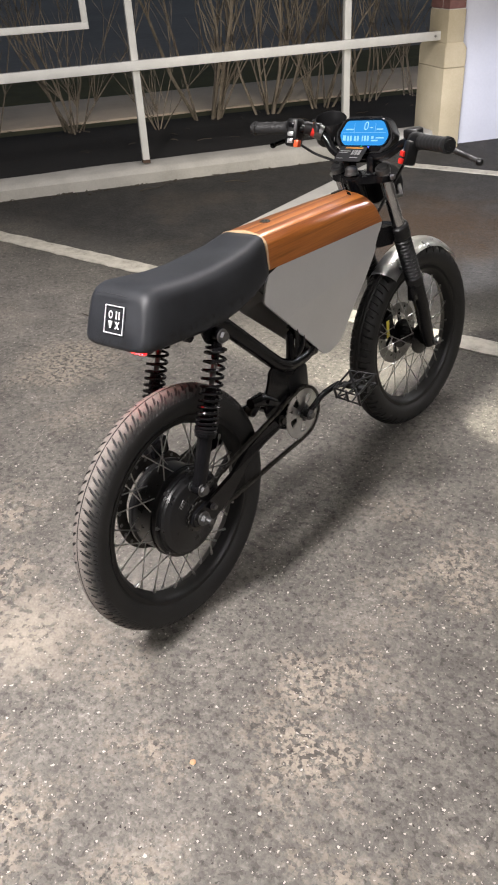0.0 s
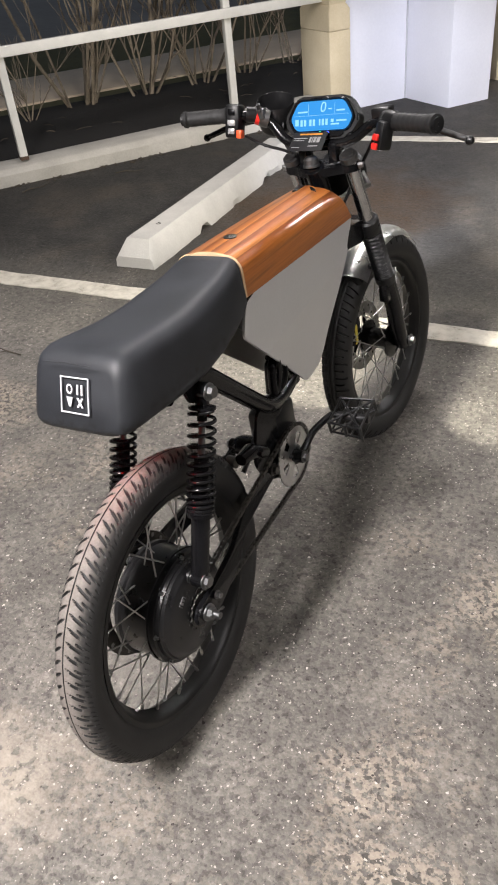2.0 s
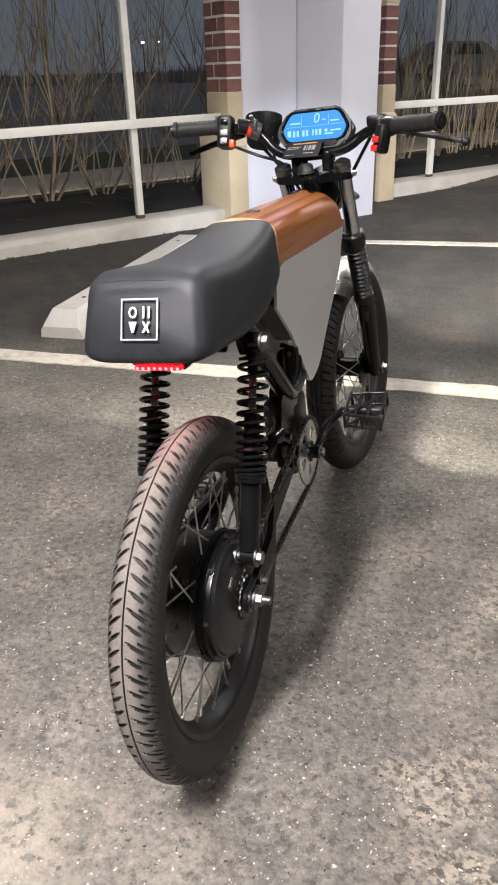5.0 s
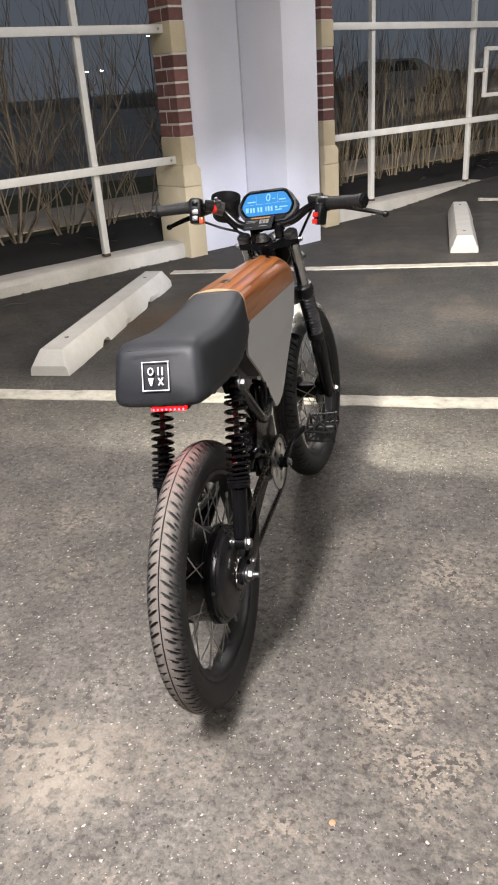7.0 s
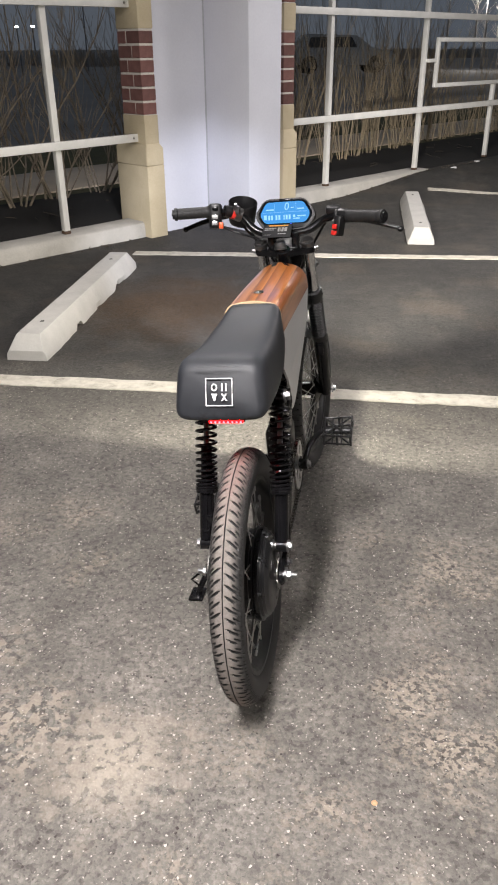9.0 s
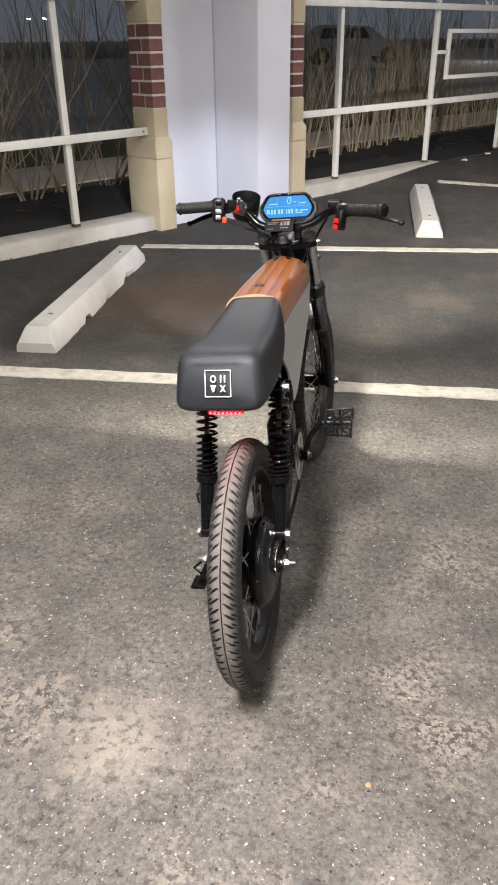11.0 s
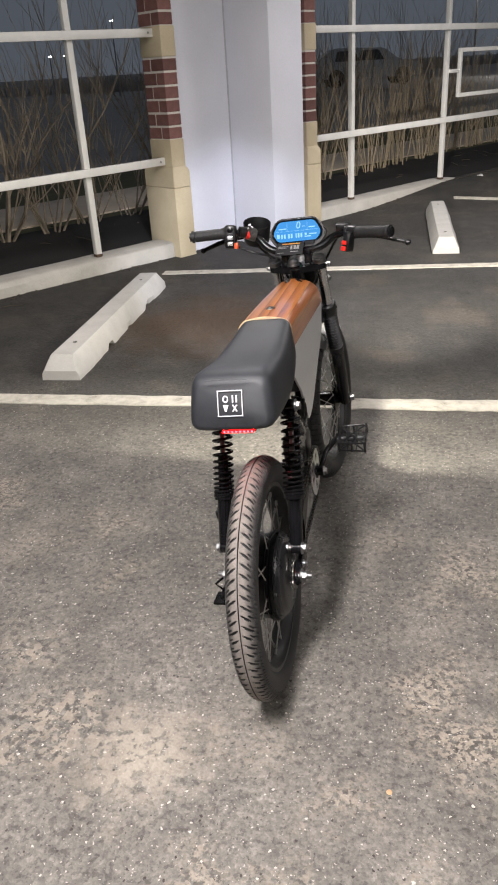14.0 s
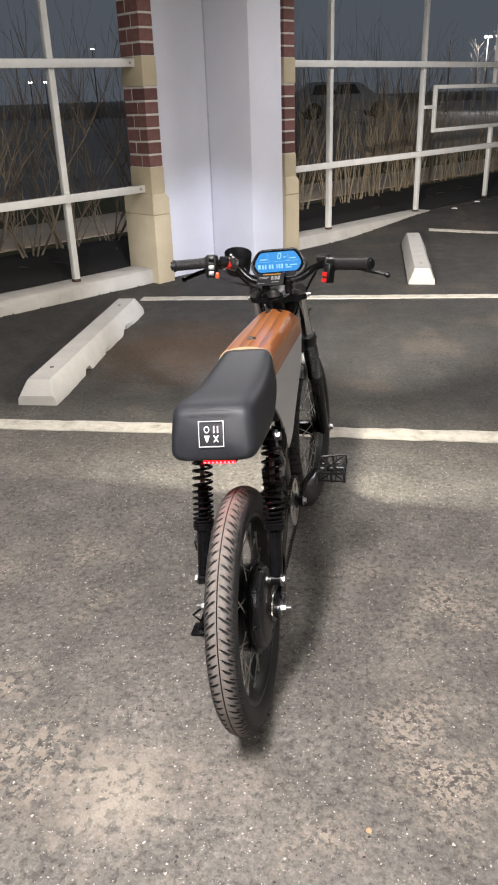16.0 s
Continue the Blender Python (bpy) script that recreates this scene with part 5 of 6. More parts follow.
def build_frame():
    bm = bmesh.new()
    tube(bm, bent([(0.055, 0.05, 0.704), (0.055, 0.175, 0.695), (0.044, 0.405, 0.474), (0.022, 0.535, 0.462), (0.008, 0.66, 0.55), (0.0, 0.77, 0.70)], 0.05), 0.018, 18)
    for sx in (-1, 1):
        tube(bm, bent([(sx * 0.055, 0.03, 0.700), (sx * 0.055, 0.30, 0.722), (sx * 0.05, 0.42, 0.74), (sx * 0.03, 0.77, 0.76)], 0.05), 0.011, 14)
    tube(bm, [(-0.06, 0.10, 0.68), (0.06, 0.10, 0.68)], 0.012, 14)
    tube(bm, [(0.0, 0.43, 0.470), (0.052, 0.43, 0.470)], 0.014, 14)
    tube(bm, [(0, 0.775, 0.69), (0, 0.745, 0.80)], 0.028, 20)
    frame_ = part("frame", bm, BLACK_PAINT, bike, "black tubular frame")
    bm = bmesh.new()
    tube(bm, bent([(0.036, 0.440, 0.480), (0.034, 0.452, 0.545), (0.032, 0.468, 0.548), (0.026, 0.530, 0.470)], 0.015), 0.010, 12)
    tube(bm, bent([(0.010, 0.470, 0.470), (0.010, 0.480, 0.530), (0.010, 0.495, 0.532), (0.008, 0.550, 0.470)], 0.015), 0.010, 12)
    box(bm, (-0.012, 0.500, 0.452), (0.036, 0.560, 0.480), 0.006)
    part("gusset", bm, BLACK_PAINT, frame_, "black gusset below the tank")
    bm = bmesh.new()
    plate(bm, rounded([(0.345, 0.505), (0.415, 0.475), (0.465, 0.40), (0.455, 0.33), (0.39, 0.315), (0.335, 0.345), (0.305, 0.405)], 0.015), 0.047, 0.053, "x", 0.001)
    part("pivot_plate", bm, BLACK_PAINT, frame_)
    for sx in (-1, 1):
        bm = bmesh.new()
        plate(bm, rounded([(0.12, 0.69), (0.19, 0.69), (0.17, 0.65), (0.135, 0.65)], 0.008), sx * 0.070 - 0.004, sx * 0.070 + 0.004, "x", 0.001)
        part("shock_mount", bm, BLACK_PAINT, frame_)
    bm = bmesh.new()
    box(bm, (-0.012, 0.395, 0.372), (0.054, 0.488, 0.462), 0.012)
    part("controller_box", bm, BLACK_PLASTIC, bike, "black controller box")
    bm = bmesh.new()
    lathe(bm, [(-0.075, 0.02), (-0.06, 0.026), (0.05, 0.026), (0.06, 0.02)], (0, 0.43, 0.347), 24)
    part("crank_shell", bm, BLACK_PAINT, frame_)
    # linkage by the pivot
    bm = bmesh.new()
    tube(bm, [(0.056, 0.255, 0.452), (0.056, 0.29, 0.448), (0.056, 0.34, 0.415)], [0.012, 0.017, 0.012], 12)
    bolt(bm, (0.066, 0.30, 0.44), (1, 0, 0), 0.006, 0.012)
    part("linkage", bm, BLACK_PAINT, frame_)
    for pts in ([(0.02, 0.46, 0.56), (0.045, 0.49, 0.54), (0.05, 0.475, 0.50), (0.03, 0.43, 0.47)], [(0.03, 0.40, 0.66), (0.05, 0.455, 0.58), (0.05, 0.46, 0.52), (0.03, 0.44, 0.46)], [(0.03, 0.36, 0.45), (0.05, 0.31, 0.44), (0.045, 0.27, 0.41)]):
        bm = bmesh.new()
        tube(bm, bent(pts, 0.03), 0.005, 8)
        part("cable", bm, BLACK_PLASTIC, frame_)
    # swingarm
    for sx in (-1, 1):
        bm = bmesh.new()
        arm = [(0.385, 0.376), (0.30, 0.368), (0.22, 0.352), (0.14, 0.336), (0.06, 0.320), (-0.006, 0.308), (-0.012, 0.278), (0.05, 0.262), (0.14, 0.294), (0.22, 0.316), (0.30, 0.334), (0.385, 0.344)]
        lo, hi = (0.079, 0.089) if sx > 0 else (-0.089, -0.079)
        plate(bm, rounded(arm, 0.016, 3), lo, hi, "x", 0.0025)
        for v in bm.verts:
            f = min(1.0, max(0.0, (v.co.y - 0.10) / 0.16))
            v.co.x -= sx * 0.030 * f * f * (3 - 2 * f)
        sw = part("swingarm", bm, BLACK_PAINT, bike, "black box-section swingarm")
        bm = bmesh.new()
        tube(bm, [(sx * 0.03, 0.355, 0.36), (sx * 0.060, 0.355, 0.36)], 0.013, 16)
        bolt(bm, (sx * 0.059, 0.355, 0.36), (sx, 0, 0), 0.009, 0.009)
        part("pivot_bolt", bm, DARK_STEEL, sw)
        bm = bmesh.new()
        tube(bm, [(sx * 0.06, REAR.y, REAR.z), (sx * 0.115, REAR.y, REAR.z)], 0.0065, 14)
        bolt(bm, (sx * 0.089, REAR.y, REAR.z), (sx, 0, 0), 0.0115, 0.013)
        bolt(bm, (sx * 0.089, REAR.y + 0.034, REAR.z + 0.012), (sx, 0, 0), 0.006, 0.010)
        part("axle_nut", bm, CHROME, sw, "bright axle nut")
    # shocks
    for sx in (-1, 1):
        top, low = Vector((sx * 0.083, 0.156, 0.666)), Vector((sx * 0.086, 0.027, 0.362))
        d = (low - top)
        bm = bmesh.new()
        tube(bm, [top + d * 0.03, top + d * 0.085, top + d * 0.09, top + d * 0.15], [0.012, 0.012, 0.0085, 0.0085], 16)
        tube(bm, [top + d * 0.070, top + d * 0.076, top + d * 0.090], [0.017, 0.0235, 0.0235], 20)
        tube(bm, [top - Vector((0.012 * sx, 0, 0)), top + Vector((0.012 * sx, 0, 0))], 0.0155, 20)
        shock = part("shock_absorber", bm, BLACK_PAINT, bike, "black coil-over rear shock absorber")
        bm = bmesh.new()
        tube(bm, [top + d * 0.625, top + d * 0.63, top + d * 0.65, top + d * 0.655, top + d * 0.97], [0.018, 0.0235, 0.0235, 0.0165, 0.0155], 20)
        tube(bm, [low - Vector((0.011 * sx, 0, 0)), low + Vector((0.011 * sx, 0, 0))], 0.014, 20)
        part("shock_body", bm, BLACK_PAINT, shock, "black lower damper body")
        bm = bmesh.new()
        tube(bm, [top + d * 0.33, top + d * 0.335, top + d * 0.62], [0.010, 0.0125, 0.0125], 18)
        part("damper_sleeve", bm, BLACK_PAINT, shock)
        bm = bmesh.new()
        tube(bm, [top + d * 0.10, top + d * 0.34], 0.0060, 14)
        part("shock_rod", bm, CHROME, shock, "chrome shock rod")
        pts = []
        turns = 13.5
        side = Vector((1, 0, 0))
        side = (side - d.normalized() * side.dot(d.normalized())).normalized()
        fwd = d.normalized().cross(side)
        n = 300
        for k in range(n + 1):
            f = k / n
            ang = f * turns * math.tau
            c = top + d * (0.092 + 0.535 * (1 - (1 - f) ** 1.5))
            pts.append(c + (side * math.cos(ang) + fwd * math.sin(ang)) * 0.0218)
        bm = bmesh.new()
        tube(bm, pts, 0.0034, 8)
        part("spring", bm, BLACK_PAINT, shock, "glossy black coil spring")
        bm = bmesh.new()
        tube(bm, [top, top + Vector((sx * 0.018, 0, 0))], 0.0075, 14)
        bolt(bm, top + Vector((sx * 0.012, 0, 0)), (sx, 0, 0), 0.0105, 0.012)
        part("shock_bolt", bm, CHROME, shock, "bright shock bolt")
        bm = bmesh.new()
        tube(bm, [low - Vector((sx * 0.02, 0, 0)), low + Vector((sx * 0.02, 0, 0))], 0.007, 14)
        bolt(bm, low + Vector((sx * 0.012, 0, 0)), (sx, 0, 0), 0.0105, 0.01)
        bolt(bm, low - Vector((sx * 0.018, 0, 0)), (-sx, 0, 0), 0.008, 0.008)
        part("shock_bolt", bm, CHROME, shock, "bright shock bolt")


build_frame()


def build_drive():
    c = Vector((0.066, 0.430, 0.347))
    bm = bmesh.new()
    teeth = 38
    outline = []
    for k in range(teeth * 4):
        a = math.tau * k / (teeth * 4)
        r = 0.0690 if k % 4 in (0, 1) else 0.0660
        outline.append((c.y + r * math.cos(a), c.z + r * math.sin(a)))
    # ring with round windows: inner boundary joined by five spokes
    ov0 = [bm.verts.new((c.x - 0.0015, y, z)) for y, z in outline]
    ov1 = [bm.verts.new((c.x + 0.0015, y, z)) for y, z in outline]
    n = len(outline)
    rin = 0.051
    iv0 = [bm.verts.new((c.x - 0.0015, c.y + rin * math.cos(math.tau * k / n), c.z + rin * math.sin(math.tau * k / n))) for k in range(n)]
    iv1 = [bm.verts.new((c.x + 0.0015, v.co.y, v.co.z)) for v in iv0]
    for k in range(n):
        j = (k + 1) % n
        bm.faces.new((ov0[k], ov0[j], iv0[j], iv0[k]))
        bm.faces.new((ov1[k], iv1[k], iv1[j], ov1[j]))
        bm.faces.new((ov0[k], ov1[k], ov1[j], ov0[j]))
        bm.faces.new((iv0[k], iv0[j], iv1[j], iv1[k]))
    lathe(bm, [(-0.0014, 0.005), (-0.0014, 0.0275), (0.0014, 0.0275), (0.0014, 0.005)], tuple(c), 40)
    for k in range(5):
        a = math.tau * k / 5 + 0.25
        ca, sa = math.cos(a), math.sin(a)
        w0, w1 = 0.021, 0.044
        pts = []
        for r, w in ((0.024, w0), (0.0525, w1)):
            for s in (-1, 1):
                pts.append((c.y + r * ca - s * w * sa * 0.5, c.z + r * sa + s * w * ca * 0.5))
        plate(bm, [pts[0], pts[1], pts[3], pts[2]], c.x - 0.0013, c.x + 0.0013, "x")
    ring = part("chainring", bm, FENDER, bike, "silver toothed chainring")
    # cranks
    right = [(c.x + 0.014, 0.430, 0.347), (c.x + 0.018, 0.455, 0.357), (c.x + 0.024, 0.482, 0.378), (c.x + 0.046, 0.512, 0.396), (c.x + 0.054, 0.523, 0.400)]
    left = [(-0.080, 0.430, 0.347), (-0.084, 0.405, 0.335), (-0.09, 0.378, 0.315), (-0.11, 0.355, 0.292), (-0.116, 0.345, 0.287)]
    for pts, sx in ((right, 1), (left, -1)):
        bm = bmesh.new()
        tube(bm, bent(pts, 0.02), 0.0078, 14)
        tube(bm, [(pts[0][0] - sx * 0.012, 0.43, 0.347), (pts[0][0] + sx * 0.01, 0.43, 0.347)], 0.014, 18)
        crank = part("crank", bm, BLACK_PAINT, bike, "curved black crank arm")
        bm = bmesh.new()
        bolt(bm, (pts[0][0] + sx * 0.010, 0.43, 0.347), (sx, 0, 0), 0.009, 0.009)
        for k in range(3):
            a = math.tau * k / 3 + 0.6
            bolt(bm, (c.x * sx + sx * 0.002, 0.43 + 0.019 * math.cos(a), 0.347 + 0.019 * math.sin(a)), (sx, 0, 0), 0.004, 0.005)
        part("crank_bolt", bm, CHROME, crank)
        # platform pedal: open cage with cross braces
        px, py, pz = pts[-1]
        x0, x1 = sx * 0.010, sx * 0.082
        bm = bmesh.new()
        tube(bm, [(0, 0, 0), (sx * 0.012, 0, 0), (sx * 0.0121, 0, 0), (sx * 0.085, 0, 0), (sx * 0.0851, 0, 0), (x1, 0, 0)], [0.0055, 0.0055, 0.009, 0.009, 0.0055, 0.0055], 12)
        ped = part("pedal", bm, BLACK_PLASTIC, bike, "black cage platform pedal")
        ped.matrix_local = Matrix.Translation((px, py, pz)) @ pose(0, 0, 0, 14)
        for zz in (-0.014, 0.014):
            bm = bmesh.new()
            loop = [(x0, -0.036, zz), (x0, 0.036, zz), (x1, 0.042, zz), (x1, -0.042, zz)]
            tube(bm, loop, 0.0032, 8, closed=True)
            part("cage_rim", bm, BLACK_PLASTIC, ped)
            for ya, yb in ((-0.036, 0.042), (0.036, -0.042)):
                bm = bmesh.new()
                tube(bm, [(x0, ya, zz), (x1, yb, zz)], 0.0026, 6)
                part("cage_brace", bm, BLACK_PLASTIC, ped)
            for f in (0.3, 0.65):
                x = x0 + (x1 - x0) * f
                bm = bmesh.new()
                tube(bm, [(x, -0.038, zz), (x, 0.038, zz)], 0.0024, 6)
                part("cage_brace", bm, BLACK_PLASTIC, ped)
        for x, y in ((x0, -0.036), (x0, 0.036), (x1, 0.042), (x1, -0.042), ((x0 + x1) / 2, 0.039), ((x0 + x1) / 2, -0.039)):
            bm = bmesh.new()
            tube(bm, [(x, y, -0.017), (x, y, 0.017)], 0.0036, 6)
            part("pedal_pin", bm, BLACK_PLASTIC, ped)
    # chain: two straight runs and the wraps, link by link
    r1, r2 = 0.0345, 0.0680
    p1, p2 = Vector((0, REAR.y, REAR.z)), Vector((0, c.y, c.z))
    dist = (p2 - p1).length
    base = math.atan2(p2.z - p1.z, p2.y - p1.y)
    off = math.acos((r1 - r2) / dist)
    up1, lo1 = base + off, base - off
    path = []
    path.append(Vector((0, p1.y + r1 * math.cos(up1), p1.z + r1 * math.sin(up1))))
    path.append(Vector((0, p2.y + r2 * math.cos(up1), p2.z + r2 * math.sin(up1))))
    steps = 24
    for k in range(1, steps):
        a = up1 + (lo1 - up1) * k / steps
        path.append(Vector((0, p2.y + r2 * math.cos(a), p2.z + r2 * math.sin(a))))
    path.append(Vector((0, p2.y + r2 * math.cos(lo1), p2.z + r2 * math.sin(lo1))))
    path.append(Vector((0, p1.y + r1 * math.cos(lo1), p1.z + r1 * math.sin(lo1) - 0.0)))
    for k in range(1, 20):
        a = lo1 - (math.tau - (up1 - lo1)) * k / 20
        path.append(Vector((0, p1.y + r1 * math.cos(a), p1.z + r1 * math.sin(a))))
    path.append(path[0])
    lens = [0]
    for a, b in zip(path, path[1:]):
        lens.append(lens[-1] + (b - a).length)
    total, pitch = lens[-1], 0.0127
    count = int(total / pitch)

    def at(sl):
        sl %= total
        for i in range(len(path) - 1):
            if lens[i + 1] >= sl:
                return path[i].lerp(path[i + 1], (sl - lens[i]) / max(1e-9, lens[i + 1] - lens[i]))
        return path[-1]

    bm = bmesh.new()
    for k in range(count):
        a, b = at(k * total / count), at((k + 1) * total / count)
        d = (b - a).normalized()
        nrm = Vector((0, -d.z, d.y))
        w = 0.0042 if k % 2 else 0.0030
        for sx in (-1, 1):
            ring_ = []
            for q in (-1, 1):
                for x in (w, w - 0.0012):
                    for e in (a - d * 0.003, b + d * 0.003):
                        ring_.append(bm.verts.new(Vector((c.x + sx * x, 0, 0)) + e + nrm * 0.0040 * q))
            i0 = ring_
            for q in ((0, 1, 5, 4), (2, 3, 7, 6), (0, 1, 3, 2), (4, 5, 7, 6), (0, 2, 6, 4), (1, 3, 7, 5)):
                bm.faces.new([i0[j] for j in q])
        tube(bm, [Vector((c.x - 0.0052, 0, 0)) + a, Vector((c.x + 0.0052, 0, 0)) + a], 0.0027, 6)
    part("chain", bm, DARK_STEEL, bike, "oiled roller chain", smooth=0)
    # rear caliper
    bm = bmesh.new()
    box(bm, (-0.09, 0.035, 0.385), (-0.052, 0.085, 0.43), 0.008)
    tube(bm, [(-0.085, 0.03, 0.40), (-0.085, 0.06, 0.34)], 0.01, 10)
    part("rear_caliper", bm, BLACK_PAINT, bike)
    # stand
    bm = bmesh.new()
    tube(bm, bent([(-0.075, 0.37, 0.33), (-0.105, 0.345, 0.25), (-0.205, 0.265, 0.045), (-0.212, 0.262, 0.027)], 0.03), 0.0085, 12)
    tube(bm, [(-0.18, 0.285, 0.105), (-0.215, 0.235, 0.095), (-0.205, 0.265, 0.05)], 0.0035, 8)
    box(bm, (-0.235, 0.235, 0.0195), (-0.195, 0.29, 0.028), 0.003, m=None)
    part("kickstand", bm, BLACK_PAINT, bike, "black folding kickstand")


build_drive()

# headlight beam and its warm low spill, from the lens
HEADLAMP = BIKE @ Vector((0.0, 0.985, 0.785))
for side_way, watts, tint, cone in ((-0.80, 120, (1.0, 0.92, 0.76), 44), (-0.26, 420, (0.86, 0.88, 1.0), 38), (0.22, 1250, (1.0, 0.94, 0.86), 44)):
    spot_lamp("headlight_beam", HEADLAMP, HEADLAMP + Vector((side_way, 1.0, -0.31 if side_way == -0.26 else -0.2)), watts, tint, cone, 0.55 if side_way == -0.26 else 0.9, 0.02)
# bare light in front of the lens that falls on all that lies ahead of the shell
spot_lamp("headlight_spill", HEADLAMP, HEADLAMP + Vector((0.05, 1.0, 0.06)), 66, (1.0, 0.95, 0.80), 178, 0.10, 0.014)

# ---- bricks of the pier ----


def build_bricks():
    sizes = {}
    for width in (0.126, 0.14):
        for length in (0.238, 0.125, 0.095, 0.155):
            bm = bmesh.new()
            box(bm, (0, 0, 0), (width, length, 0.080), 0.003, 1)
            sizes[width, length] = mesh_of("brick", bm, BRICK, 0)

    def lay(me, x, y, z):
        ob = new("brick", me)
        ob.parent = PIER
        ob.location = (x + random.uniform(-0.001, 0.001), y + random.uniform(-0.001, 0.001), z)

    for z0, courses in ((0.911, 6), (1.692, 11)):
        for k in range(courses):
            z = z0 + 0.0955 * k
            for x, width in ((0.70, 0.126), (2.24, 0.14)):
                first, second = (0.155, 0.095) if k % 2 else (0.095, 0.155)
                lay(sizes[width, first], x, -0.11, z)
                lay(sizes[width, second], x, -0.11 + first + 0.010, z)


build_bricks()

# ---- outside the fence ----


def grow(bm, rnd, p, d, length, r, depth, twigs, crook):
    """One stem with its side twigs."""
    pts, rad = [p.copy()], [r]
    steps = 5 if depth == 0 else 3
    q, v = p.copy(), d.copy()
    for k in range(steps):
        v = (v + Vector((rnd.uniform(-crook, crook), rnd.uniform(-crook, crook), 0.05))).normalized()
        q = q + v * (length / steps)
        pts.append(q.copy())
        rad.append(max(0.0012, r * (1 - 0.75 * (k + 1) / steps)))
    tube(bm, pts, rad, 5)
    if depth < 2:
        for _ in range(twigs if depth == 0 else rnd.randint(0, 2)):
            i = rnd.randint(1, steps - 1)
            side = Vector((rnd.uniform(-1, 1), rnd.uniform(-1, 1), rnd.uniform(0.3, 1.2))).normalized()
            grow(bm, rnd, pts[i], (v + side * 0.9).normalized(), length * rnd.uniform(0.25, 0.5), rad[i] * 0.6, depth + 1, twigs, crook)


def plant(name, s, y, z, count, height, spread, thick, twigs, seed, crook, material, label, group):
    rnd = random.Random(seed)
    ob = root(name, FENCE @ pose(s, y, z, 0, 0, rnd.uniform(0, 360)), label, "shrub", group)
    for _ in range(count):
        a = rnd.uniform(0, math.tau)
        base = Vector((math.cos(a), math.sin(a), 0)) * rnd.uniform(0, 0.11)
        lean = rnd.uniform(0.1, 1.0) * spread
        d = Vector((math.cos(a) * lean, math.sin(a) * lean, 1)).normalized()
        bm = bmesh.new()
        grow(bm, rnd, base, d, height * rnd.uniform(0.6, 1.1), thick * rnd.uniform(0.6, 1.2), 0, twigs, crook)
        part("stem", bm, material, ob, smooth=60)


def build_planting():
    for i, (s, y, n, h, sp, th) in enumerate(((-3.3, 1.15, 14, 1.7, 0.45, 0.010), (-2.55, 1.3, 16, 1.9, 0.4, 0.010), (-1.85, 1.35, 18, 1.7, 0.5, 0.009), (-1.2, 1.05, 7, 1.0, 0.5, 0.006), (-0.72, 1.3, 16, 2.1, 0.55, 0.014), (-0.2, 1.2, 16, 2.2, 0.6, 0.016), (0.25, 1.2, 15, 2.1, 0.4, 0.012), (0.75, 1.35, 16, 2.0, 0.35, 0.010), (1.25, 1.4, 16, 1.9, 0.35, 0.009), (-4.1, 1.3, 14, 1.8, 0.45, 0.010), (-4.9, 1.25, 14, 1.8, 0.45, 0.010))):
        plant("bare_shrub", s, y, 0.10, max(6, int(n * 0.6)), h, sp * 1.7, th * 1.05, 8, 40 + i, 0.27, STEM, "leafless brown multi-stemmed shrub in the mulch bed", "bare shrubs behind the fence")
    for i in range(20):
        s = 2.55 + 0.36 * i
        y = min(1.05 + 0.14 * max(0, s - 3.2) + random.uniform(-0.12, 0.15), 1.62)
        plant("straw_shrub", s, y, 0.09, 13, random.uniform(1.15, 1.6), 0.38, 0.0064, 2, 90 + i, 0.11, STRAW, "dry straw-coloured upright stems in the mulch bed", "straw shrubs behind the fence")
    for i in range(9):
        s = 3.2 + 0.85 * i
        plant("bare_shrub", s, 3.5 + 0.1 * (i % 3), 0.10, 18, 2.0, 0.45, 0.010, 5, 150 + i, 0.16, STEM, "leafless brown shrub beyond the footpath", "bare shrubs beyond the footpath")
    # leaf and twig litter in the bed
    rnd = random.Random(5)
    bm = bmesh.new()
    for _ in range(150):
        p = Vector((rnd.uniform(-5, 8), rnd.uniform(0.35, 1.6), 0.145))
        a = rnd.uniform(0, math.tau)
        l = rnd.uniform(0.02, 0.12)
        d = Vector((math.cos(a), math.sin(a), rnd.uniform(-0.1, 0.3))) * l
        tube(bm, [p, p + d * 0.5 + Vector((0, 0, 0.006)), p + d], rnd.uniform(0.0015, 0.004), 4)
    ob = thing("twig_litter", bm, TWIG, "broken twigs and dead leaves on the dark mulch", "litter", kind="stuff")
    ob.matrix_world = FENCE
    # crumbs along the foot of the kerb
    bm = bmesh.new()
    for _ in range(420):
        s = rnd.uniform(-6, 0.6) if rnd.random() < 0.7 else rnd.uniform(2.6, 6)
        y = -0.075 - abs(rnd.gauss(0, 0.035))
        w = FENCE @ Vector((s, y, 0))
        p = Vector((s, y, lift(w.x, w.y) + 0.003))
        a = rnd.uniform(0, math.tau)
        l = rnd.uniform(0.006, 0.035)
        tube(bm, [p, p + Vector((math.cos(a), math.sin(a), 0.15)) * l], rnd.uniform(0.0015, 0.005), 5)
    ob = thing("kerb_litter", bm, TWIG, "dry grit and leaf crumbs along the kerb foot", "litter", kind="stuff")
    ob.matrix_world = FENCE


build_planting()


def stone(name, x, y, r, material, label):
    bm = bmesh.new()
    bmesh.ops.create_icosphere(bm, subdivisions=2, radius=r)
    for v in bm.verts:
        v.co *= 1 + 0.25 * noise.noise(v.co * 60 + Vector((x, y, 0)) * 9)
        v.co.z *= 0.5
    ob = thing(name, bm, material, label, "stone", smooth=60)
    ob.location = (x, y, lift(x, y) + r * 0.35)


